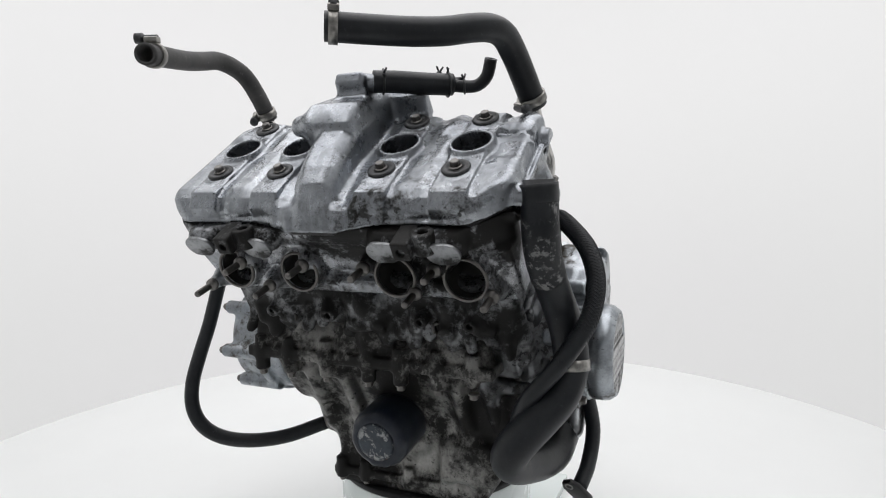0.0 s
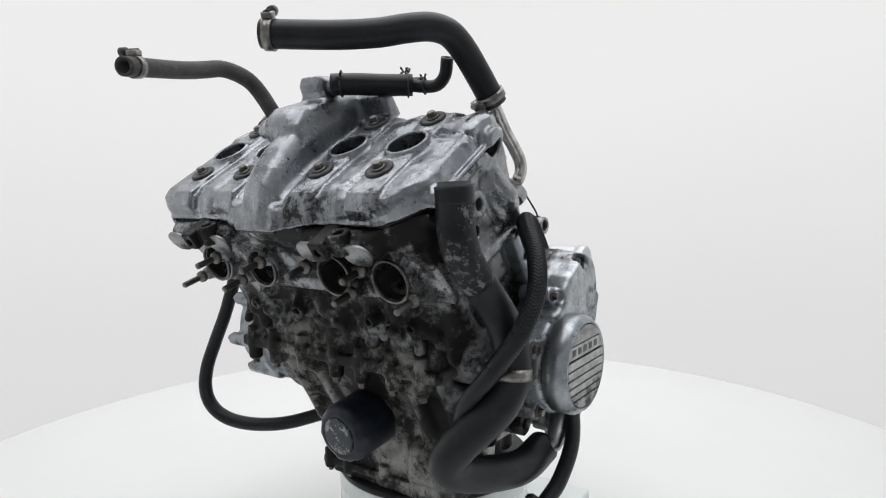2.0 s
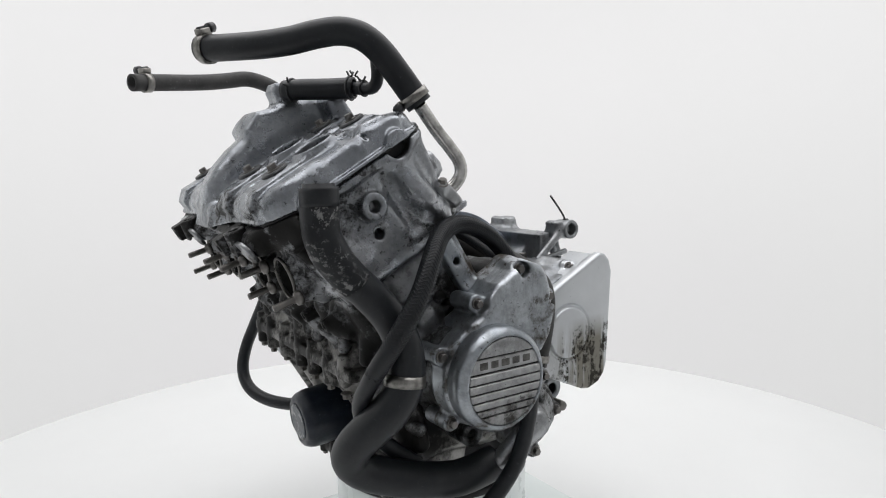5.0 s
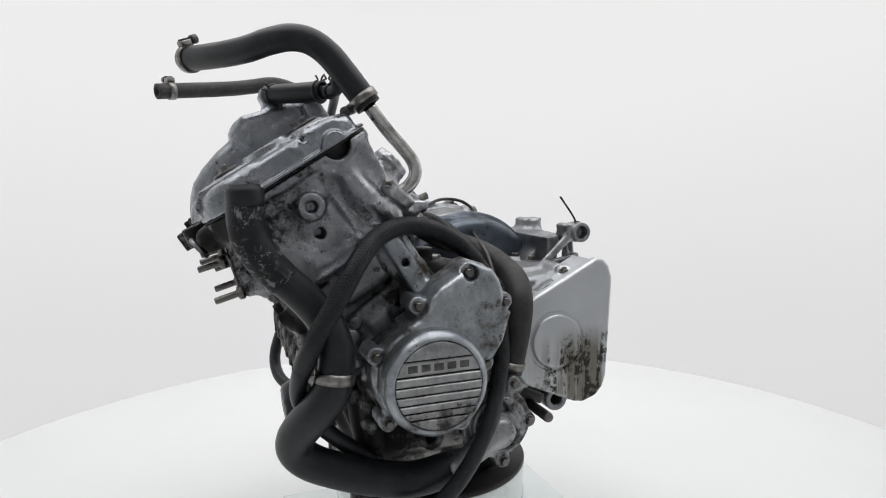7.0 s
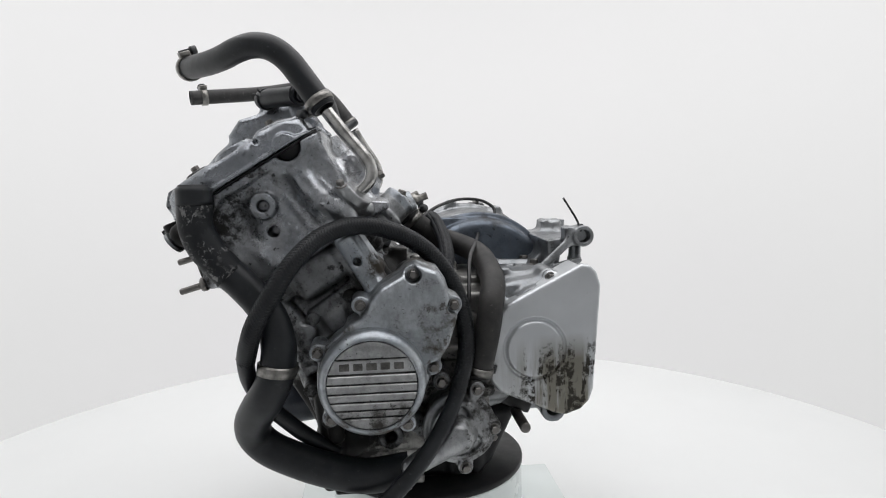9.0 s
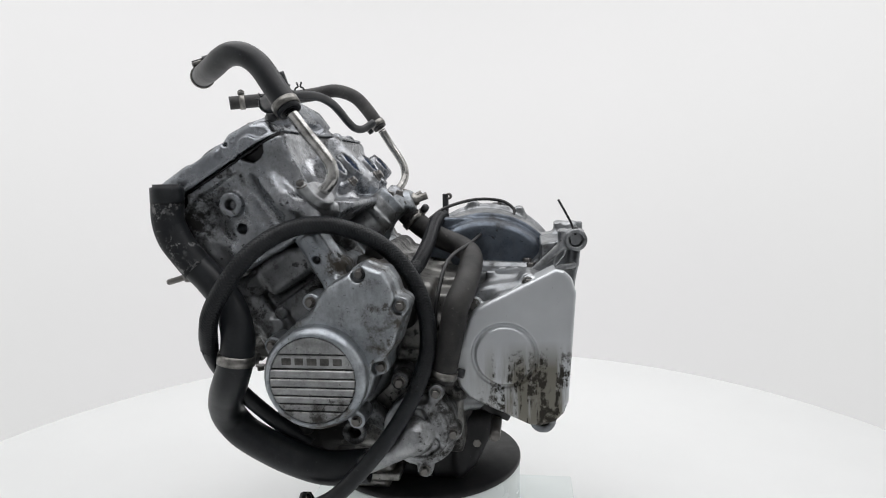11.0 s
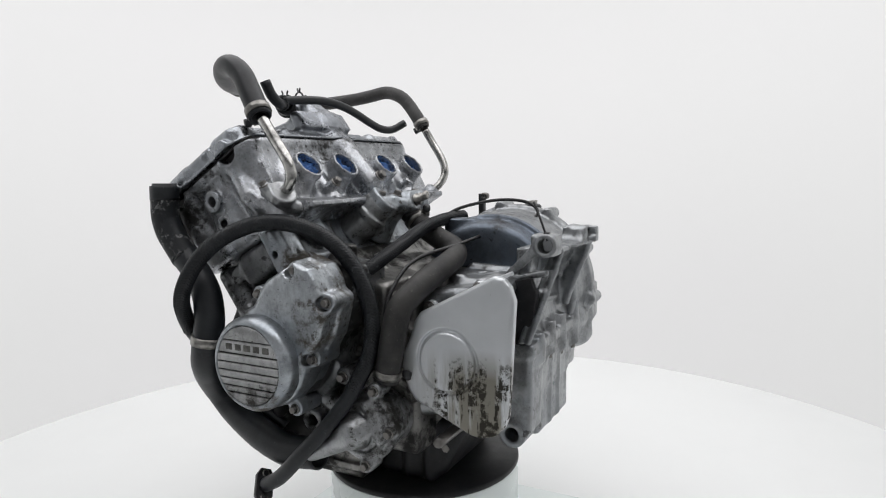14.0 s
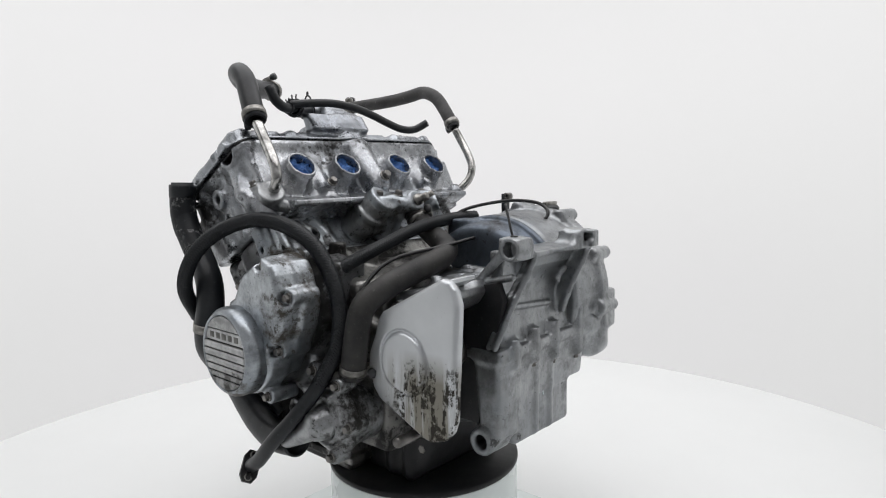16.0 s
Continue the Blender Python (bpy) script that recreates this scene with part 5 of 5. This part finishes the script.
def water_pump():
    F = Field((-0.06, -0.235, -0.215), (0.1, -0.09, -0.06), 0.0018)
    cx, cz = 0.017, -0.142
    F.rod((cx, -0.10, cz), (cx, -0.182, cz), 0.036, 0.038, k=0.006)
    F.rod((cx, -0.178, cz), (cx, -0.190, cz), 0.0415, round_=0.003, k=0.003)
    # the stepped lid, its snail and the neck that runs down from it
    F.rod((cx, -0.186, cz), (cx, -0.1985, cz), 0.0345, 0.0325, round_=0.0025, k=0.001)
    F.rod((cx, -0.194, cz), (cx, -0.21, cz), 0.0275, k=0.001, cut=True)
    F.rod((cx - 0.002, -0.192, cz - 0.002), (cx - 0.008, -0.218, cz - 0.004), 0.0230, 0.0150, round_=0.007, k=0.003)
    F.bar((cx - 0.008, -0.206, cz - 0.006), (-0.040, -0.210, -0.174), 0.0150, 0.0110, k=0.004)
    F.bar((cx + 0.010, -0.196, cz + 0.028), (cx + 0.026, -0.196, cz - 0.008), 0.0050, k=0.004)
    for x, z in PUMP_BOLTS:
        F.bar((cx + (x - cx) * 0.5, -0.186, cz + (z - cz) * 0.5), (x, -0.186, z), 0.009, 0.0075, k=0.003)
        F.rod((x, -0.170, z), (x, -0.194, z), 0.0088, k=0.003)
    F.bar((0.050, -0.120, -0.130), (0.085, -0.100, -0.130), 0.016, k=0.008)
    ob = part("water_pump", F.skin("water_pump", TO_BASE), ALU_PUMP, ENGINE, "cast aluminium water pump")
    for x, z in PUMP_BOLTS:
        bolt((x, -0.194, z), (0, -1, 0), ob)
    bolt((-0.0035, -0.196, -0.085), (0, -1, 0), ob, 1.1)
    return ob


def oil_filter():
    L, R = 0.1020, 0.0352
    bm = lathe([(0, 0), (0.030, 0), (R, 0.004), (R, L - 0.014), (R - 0.0012, L - 0.008), (R - 0.005, L - 0.002), (R - 0.010, L), (R - 0.014, L - 0.0015), (0, L - 0.0015)], 48)
    for v in bm.verts:
        if v.co.z > L - 0.010:
            v.co += Vector((noise.noise(v.co * 120), noise.noise(v.co * 120 + Vector((9, 0, 0))), noise.noise(v.co * 90 + Vector((0, 7, 0))))) * 0.0016
    ob = part("oil_filter", bm, FILTER_PAINT, ENGINE, "dark blue oil filter canister with a dented, scraped end", aim(base((-0.1020, -0.0240, -0.1415)), base((-0.2040, -0.0235, -0.1525))))
    part("scraped_end", lathe([(0, L - 0.0012), (0.0205, L - 0.0012), (0.0225, L - 0.0002), (0.019, L + 0.0004), (0.010, L - 0.0004), (0, L + 0.0005)], 40), SCRAPED, ob, "scraped, slightly rusty bare metal patch")
    return ob


# ---- hoses and pipes ----
def clamp(p, q, r, parent, turn=0.0, width=0.0085):
    """A worm-drive hose clamp round the axis p to q."""
    m = aim(base(p), base(q)) @ pose(0, 0, 0, 0, 0, turn)
    band = lathe([(r, 0), (r + 0.0012, 0), (r + 0.0012, width), (r, width), (r - 0.002, width), (r - 0.002, 0), (r, 0)], 36)
    ob = part("hose_clamp", band, STEEL, parent, "zinc-plated hose clamp", m)
    part("clamp_housing", shift(box(0.013, 0.006, width + 0.002, 0.0012), Matrix.Translation((0, r + 0.003, width / 2))), STEEL, ob)
    screw = shift(lathe([(0, -0.012), (0.0034, -0.012), (0.0034, 0.002), (0.0050, 0.002), (0.0052, 0.003), (0.0052, 0.009), (0, 0.0095)], 16), Matrix.Translation((0.0065, r + 0.0045, width / 2)) @ pose(0, 0, 0, 0, 90, 0))
    part("clamp_screw", screw, DARK_STEEL, ob)
    return ob


def spring_clip(p, q, r, parent, turn=0.0):
    """A wire spring clip with two raised ears."""
    m = aim(base(p), base(q)) @ pose(0, 0, 0, 0, 0, turn)
    pts = [(-0.004, r + 0.006, 0.0)] + [((r + 0.001) * math.sin(a), (r + 0.001) * math.cos(a), 0.002) for a in (math.radians(v) for v in range(-12, -350, -24))] + [(0.004, r + 0.006, 0.004)]
    return part("spring_clip", tube(pts, 0.0011, 8, step=0.003), DARK_STEEL, parent, "thin wire spring clip", m)


def hose(points, r, mat, label, wall=0.003, swell=None, seg=22):
    return part("hose", tube([base(p) for p in points], r, seg, wall, swell), mat, ENGINE, label)


def braid(points, r, parent, pitch=0.0075, strands=10):
    """Raised woven strands round a hose."""
    line = spline([base(p) for p in points], 0.0016)
    n = len(line)
    tang = [(line[min(i + 1, n - 1)] - line[max(i - 1, 0)]).normalized() for i in range(n)]
    side = tang[0].orthogonal().normalized()
    fr = []
    for i in range(n):
        side = (side - tang[i] * side.dot(tang[i])).normalized()
        fr.append((side.copy(), tang[i].cross(side)))
    bm = bmesh.new()
    for hand in (1, -1):
        for k in range(strands):
            prev = None
            for i in range(n):
                a = hand * (i * 0.0016 / pitch) * 1.4 + 2 * math.pi * k / strands
                lift = 0.0004 * hand * math.sin(a * strands / 2)
                d = fr[i][0] * math.cos(a) + fr[i][1] * math.sin(a)
                e = fr[i][1] * math.cos(a) - fr[i][0] * math.sin(a)
                c = line[i] + d * (r + lift)
                row = [bm.verts.new(c + e * w + d * h) for w, h in ((-0.0012, -0.0004), (0, 0.0005), (0.0012, -0.0004))]
                if prev:
                    bm.faces.new((prev[0], prev[1], row[1], row[0]))
                    bm.faces.new((prev[1], prev[2], row[2], row[1]))
                prev = row
    for f in bm.faces:
        f.smooth = True
    ob = part("braid_cover", bm, RUBBER, parent)
    ob["kind"] = "stuff"
    return ob


def hoses():
    # upper coolant hose and its chromed elbow
    a = hose([(-0.2926, -0.0362, 0.2739), (-0.2708, -0.0711, 0.2717), (-0.2499, -0.1010, 0.2708), (-0.2299, -0.1260, 0.2723), (-0.2109, -0.1454, 0.2767), (-0.1919, -0.1583, 0.2790), (-0.1735, -0.1655, 0.2751), (-0.1563, -0.1696, 0.2627), (-0.1400, -0.1752, 0.2413), (-0.1189, -0.1822, 0.2106)], 0.0135, RUBBER, "thick black rubber coolant hose, open at its end")
    clamp((-0.2905, -0.0392, 0.2737), (-0.2708, -0.0711, 0.2717), 0.0143, a, 20)
    clamp((-0.1263, -0.1798, 0.2213), (-0.1189, -0.1822, 0.2106), 0.0143, a, 200)
    pipe = part("coolant_pipe", tube([base(p) for p in ((-0.1189, -0.1812, 0.2107), (-0.0995, -0.1826, 0.1850), (-0.0845, -0.1849, 0.1673), (-0.0747, -0.1868, 0.1529), (-0.0730, -0.1866, 0.1401), (-0.0805, -0.1843, 0.1282), (-0.0975, -0.1811, 0.1169))], 0.0068, 18), CHROME, ENGINE, "bent chromed coolant pipe with dull spots")
    J = Field((-0.135, -0.215, 0.080), (-0.055, -0.150, 0.150), 0.0014)
    J.rod((-0.112, -0.176, 0.096), (-0.088, -0.186, 0.121), 0.0150, 0.0135, k=0.004)
    J.rod((-0.093, -0.184, 0.116), (-0.085, -0.187, 0.124), 0.0165, k=0.002)
    J.bar((-0.100, -0.190, 0.118), (-0.104, -0.196, 0.128), 0.0075, k=0.004)
    J.bar((-0.088, -0.176, 0.106), (-0.078, -0.170, 0.104), 0.0085, k=0.004)
    J.brick((-0.118, -0.192, 0.092), (-0.100, -0.160, 0.112), 0.003, k=0.005)
    fl = part("pipe_flange", J.skin("pipe_flange", TO_BASE), ALU_PUMP, pipe, "black-stained cast flange")
    bolt((-0.104, -0.1985, 0.130), (-0.2, -0.4, 0.9), fl, 1.0)
    bolt((-0.073, -0.167, 0.106), (0.9, 0.2, 0.3), fl, 1.0)
    # the one on the far side
    b = hose([(-0.3358, 0.1333, 0.2578), (-0.2991, 0.1497, 0.2619), (-0.2650, 0.1640, 0.2654), (-0.2336, 0.1754, 0.2692), (-0.2052, 0.1826, 0.2738), (-0.1800, 0.1850, 0.2777), (-0.1582, 0.1819, 0.2733), (-0.1387, 0.1792, 0.2631), (-0.1205, 0.1772, 0.2429), (-0.1006, 0.1758, 0.2145)], 0.0105, RUBBER_GREY, "black rubber coolant hose, grey with dust")
    clamp((-0.3220, 0.1396, 0.2595), (-0.2991, 0.1497, 0.2619), 0.0112, b, 0)
    clamp((-0.1075, 0.1763, 0.2250), (-0.1006, 0.1758, 0.2145), 0.0112, b, 240)
    pipe = part("coolant_pipe", tube([base(p) for p in ((-0.0990, 0.1765, 0.2115), (-0.0850, 0.1788, 0.1875), (-0.0728, 0.1778, 0.1694), (-0.0640, 0.1756, 0.1533), (-0.0608, 0.1707, 0.1382), (-0.0641, 0.1621, 0.1241), (-0.0738, 0.1498, 0.1111))], 0.0062, 18), CHROME, ENGINE, "bent chromed coolant pipe with dull spots")
    part("pipe_flange", shift(lathe([(0, -0.008), (0.012, -0.008), (0.013, 0.0), (0.013, 0.012), (0.009, 0.016), (0, 0.016)], 20), aim(base((-0.0780, 0.1450, 0.1055)), base((-0.0641, 0.1621, 0.1241)))), ALU_HEAD, pipe)
    # breather
    c = hose([(-0.2045, -0.0357, 0.2358), (-0.1907, -0.0556, 0.2357), (-0.1710, -0.0794, 0.2345), (-0.1513, -0.1012, 0.2343)], 0.0115, RUBBER, "short black rubber breather hose")
    spring_clip((-0.1996, -0.0426, 0.2358), (-0.1907, -0.0556, 0.2357), 0.0115, c, 60)
    spring_clip((-0.1552, -0.0962, 0.2343), (-0.1513, -0.1012, 0.2343), 0.0115, c, 0)
    d = hose([(-0.1532, -0.0982, 0.2343), (-0.1454, -0.1131, 0.2322), (-0.1406, -0.1260, 0.2331), (-0.1416, -0.1370, 0.2419), (-0.1456, -0.1431, 0.2587)], 0.0066, RUBBER, "small black elbow hose")
    spring_clip((-0.1464, -0.1111, 0.2322), (-0.1406, -0.1260, 0.2331), 0.0066, d, 10)
    e = hose([(-0.1446, -0.1103, 0.2367), (-0.1374, -0.0918, 0.2390), (-0.1284, -0.0528, 0.2408), (-0.1230, -0.0171, 0.2363), (-0.1204, 0.0153, 0.2272), (-0.1184, 0.0443, 0.2167), (-0.1148, 0.0694, 0.2087), (-0.1075, 0.0902, 0.2083), (-0.0952, 0.1065, 0.2185)], 0.0056, RUBBER, "thin black breather hose")
    spring_clip((-0.1426, -0.0849, 0.2435), (-0.1405, -0.0461, 0.2462), 0.0058, e, 0)
    # lower coolant hose
    f = hose([(-0.2460, -0.2189, 0.1300), (-0.2459, -0.2207, 0.0943), (-0.2280, -0.2201, 0.0593), (-0.2027, -0.2211, 0.0330), (-0.1806, -0.2245, 0.0055), (-0.1706, -0.2302, -0.0238), (-0.1729, -0.2330, -0.0527), (-0.1838, -0.2262, -0.0784), (-0.1978, -0.2097, -0.1006), (-0.2078, -0.1917, -0.1215), (-0.2075, -0.1794, -0.1404), (-0.1934, -0.1775, -0.1566), (-0.1658, -0.1829, -0.1690), (-0.1291, -0.1910, -0.1798), (-0.0873, -0.1968, -0.1865), (-0.0412, -0.1966, -0.1821)], 0.0166, RUBBER, "thick black moulded coolant hose, scuffed at its open end", 0.003, lambda t: 1.0 + 0.16 * min(1.0, max(0.0, (t - 0.25) / 0.25)))
    part("sleeve", tube([base(p) for p in ((-0.2461, -0.2195, 0.1315), (-0.2460, -0.2200, 0.1240), (-0.2460, -0.2203, 0.1150))], 0.0174, 28, 0.0030), RUBBER, f, "dark end sleeve")
    part("scuffed_stretch", tube([base(p) for p in ((-0.2460, -0.2202, 0.1160), (-0.2459, -0.2207, 0.0943), (-0.2400, -0.2205, 0.0760), (-0.2280, -0.2201, 0.0593), (-0.2150, -0.2206, 0.0440))], 0.0170, 28), RUBBER_SCUFF, f, "scuffed grey-chipped stretch")
    clamp((-0.1720, -0.2322, -0.0458), (-0.1736, -0.2329, -0.0558), 0.0187, f, 150, 0.011)
    # braided oil line
    pts = [(-0.0978, -0.2274, -0.2190), (-0.0698, -0.2327, -0.2011), (-0.0386, -0.2326, -0.1695), (-0.0099, -0.2189, -0.1353), (0.0129, -0.2002, -0.0972), (0.0258, -0.1835, -0.0557), (0.0236, -0.1758, -0.0125), (0.0081, -0.1758, 0.0284), (-0.0192, -0.1786, 0.0615), (-0.0551, -0.1891, 0.0821), (-0.0922, -0.2035, 0.0891), (-0.1239, -0.2235, 0.0810), (-0.1482, -0.2453, 0.0613), (-0.1694, -0.2570, 0.0315), (-0.1899, -0.2528, -0.0030), (-0.2038, -0.2299, -0.0417), (-0.2010, -0.1939, -0.0878), (-0.1653, -0.1738, -0.1359), (-0.1205, -0.1626, -0.1745)]
    g = hose(pts, 0.0088, RUBBER, "long black braided oil line looped over the side")
    braid(pts[4:16], 0.0090, g)
    fl = slab([(-0.020, -0.006), (-0.012, -0.011), (0.012, -0.011), (0.020, -0.006), (0.020, 0.006), (0.012, 0.011), (-0.012, 0.011), (-0.020, 0.006)], -0.003, 0.003, 0.001)
    fm = aim(base((-0.1018, -0.2270, -0.2219)), base((-0.0698, -0.2327, -0.2011))) @ pose(0, 0, 0, 90, 0, 0) @ pose(0, 0, 0, 0, 60, 0)
    fo = part("line_flange", fl, BLACK_PLASTIC, g, "black oval flange", fm)
    for sx in (-0.014, 0.014):
        part("flange_bush", shift(lathe([(0.0032, -0.0034), (0.005, -0.0034), (0.005, 0.0034), (0.0032, 0.0034), (0.0032, -0.0034)], 16), pose(sx, 0, 0, 90, 0, 0)), STEEL, fo)
    # coolant hose behind the side cover
    h = hose([(0.0400, -0.1740, -0.0900), (0.0510, -0.1745, -0.0400), (0.0575, -0.1680, -0.0060), (0.0646, -0.1404, 0.0120), (0.0662, -0.1024, 0.0229), (0.0655, -0.0640, 0.0310), (0.0600, -0.0340, 0.0370), (0.0440, -0.0100, 0.0440), (0.0170, 0.0000, 0.0540), (-0.0050, 0.0030, 0.0670), (-0.0300, 0.0040, 0.0880)], 0.0146, RUBBER_DUSTY, "dusty black rubber coolant hose curving over the gearbox")
    clamp((0.0412, -0.1740, -0.085), (0.0510, -0.1745, -0.0400), 0.0149, h, 250)
    clamp((-0.0170, 0.0036, 0.0745), (-0.0300, 0.0040, 0.0880), 0.0149, h, 40)
    # second braided line
    pts = [(-0.0037, -0.1613, 0.0229), (0.0103, -0.1459, 0.0368), (0.0146, -0.0922, 0.0547), (0.0131, -0.0295, 0.0706), (0.0116, 0.0376, 0.0775), (0.0110, 0.0899, 0.0774)]
    k = hose(pts, 0.0078, RUBBER, "black braided line crossing behind the cylinders")
    braid(pts, 0.0080, k)
    # drain hose on the far side
    hose([(-0.1713, 0.1923, 0.0399), (-0.1408, 0.2333, 0.0146), (-0.1358, 0.2463, -0.0060), (-0.1487, 0.2528, -0.0519), (-0.1648, 0.2574, -0.0906), (-0.1798, 0.2579, -0.1237), (-0.1893, 0.2507, -0.1518), (-0.1905, 0.2348, -0.1739), (-0.1827, 0.2107, -0.1886), (-0.1648, 0.1797, -0.1957), (-0.1379, 0.1443, -0.1950), (-0.1022, 0.1067, -0.1846)], 0.0090, RUBBER, "black rubber drain hose hanging in a loop")
    # thin cables
    part("cable", tube([base(p) for p in ((0.0312, -0.1608, -0.0377), (0.034, -0.155, 0.0), (0.0418, -0.1114, 0.0375), (0.0630, -0.0283, 0.0502), (0.0821, 0.0493, 0.0620), (0.1092, 0.1073, 0.0717), (0.1153, 0.1218, 0.0836), (0.0954, 0.1263, 0.0967), (0.0575, 0.1065, 0.1000), (0.0174, 0.0671, 0.0904), (-0.0076, 0.0472, 0.0726))], 0.0024, 10), BLACK_PLASTIC, ENGINE, "thin black cable looped over the gearbox")


def thermostat():
    """The sensor block on the cylinders' back."""
    F = Field((-0.1, -0.1, 0.03), (0.03, 0.12, 0.14), 0.002)
    F.brick((-0.066, -0.055, 0.085), (-0.030, 0.045, 0.112), 0.006, k=0.008)
    F.rod((-0.045, 0.0, 0.095), (-0.018, 0.0, 0.105), 0.014, k=0.006)
    F.rod((-0.050, 0.035, 0.09), (-0.030, 0.055, 0.10), 0.012, k=0.006)
    F.rod((-0.07, -0.02, 0.05), (-0.05, -0.01, 0.10), 0.018, k=0.012)
    D = Field((-0.12, -0.1, 0.03), (0.0, 0.0, 0.14), 0.0018)
    D.rod((-0.085, -0.062, 0.062), (-0.042, -0.046, 0.104), 0.023, 0.021, round_=0.003)
    D.rod((-0.060, -0.053, 0.086), (-0.054, -0.051, 0.092), 0.0245, k=0.002)
    D.brick((-0.075, -0.07, 0.06), (-0.05, -0.01, 0.085), 0.006, k=0.010)
    part("thermostat_body", D.skin("thermostat_body", TO_BASE), ALU_PUMP, ENGINE, "dark grey round thermostat body")
    F.rod((-0.048, -0.048, 0.098), (-0.036, -0.044, 0.110), 0.021, k=0.004)
    F.bar((-0.036, -0.03, 0.104), (-0.024, -0.012, 0.098), 0.009, k=0.006)
    F.bar((-0.034, 0.0, 0.108), (-0.030, 0.030, 0.108), 0.010, k=0.006)
    ob = part("thermostat_housing", F.skin("thermostat_housing", TO_BASE), ALU_SIDE, ENGINE, "bright aluminium thermostat housing")
    for p in ((-0.040, -0.050, 0.112), (-0.034, -0.02, 0.112), (-0.034, 0.025, 0.112)):
        bolt(p, (0.3, 0, 1), ob, 1.1)
    part("sensor", shift(lathe([(0, 0), (0.008, 0), (0.008, 0.008), (0.005, 0.009), (0.005, 0.022), (0, 0.022)], 16), aim(base((-0.020, 0.0, 0.104)), base((0.02, 0.0, 0.118)))), STEEL, ob, "steel sensor plug")
    part("sensor", shift(lathe([(0, 0), (0.006, 0), (0.006, 0.008), (0.004, 0.009), (0.004, 0.018), (0, 0.018)], 16), aim(base((-0.026, 0.02, 0.106)), base((0.02, 0.03, 0.13)))), STEEL, ob, "steel sensor plug")
    return ob


def corner_web():
    """The bare corner of the cylinder block behind its greasy flank."""
    F = Field((0.06, -0.225, -0.225), (0.135, 0.14, -0.125), 0.0018)
    F.brick((0.086, -0.203, -0.206), (0.106, -0.150, -0.136), 0.0055)
    F.brick((0.086, -0.206, -0.212), (0.110, -0.150, -0.196), 0.005, k=0.005)
    F.brick((0.098, -0.196, -0.206), (0.1135, 0.130, -0.139), 0.004, k=0.006)
    F.bar((0.110, -0.178, -0.142), (0.1135, -0.176, -0.200), 0.005, k=0.006)
    F.bar((0.110, -0.120, -0.142), (0.1135, -0.095, -0.200), 0.006, k=0.008)
    F.bar((0.1120, -0.185, -0.186), (0.1140, 0.125, -0.188), 0.005, k=0.006)
    F.rod((0.096, -0.19, -0.168), (0.096, -0.215, -0.168), 0.0045, 0.0040, k=0.003, cut=True)
    return part("corner_web", F.skin("corner_web", HEAD_BASE), ALU_SIDE, ENGINE, "bare bright aluminium corner of the cylinder block")


corner_web()
valve_cover()
cylinder_head()
cylinder_block()
crankcase()
gearbox()
oil_pan()
alternator_cover()
sprocket_cover()
clutch_housing()
rear_mount()
water_pump()
oil_filter()
thermostat()
hoses()


def motions():
    times = [0.0, 0.1, 0.25] + [0.5 * i for i in range(1, 32)] + [15.75, 15.9, 16.0]
    walk(ENGINE, [(t, pose(0, 0, ZT + ZB, 0, 0, turn_at(t))) for t in times])
    walk(PLINTH, [(t, pose(0, 0, 0, 0, 0, turn_at(t))) for t in times])
    walk(TABLE, [(t, pose(0, 0, 0, 0, 0, turn_at(t))) for t in times])


motions()
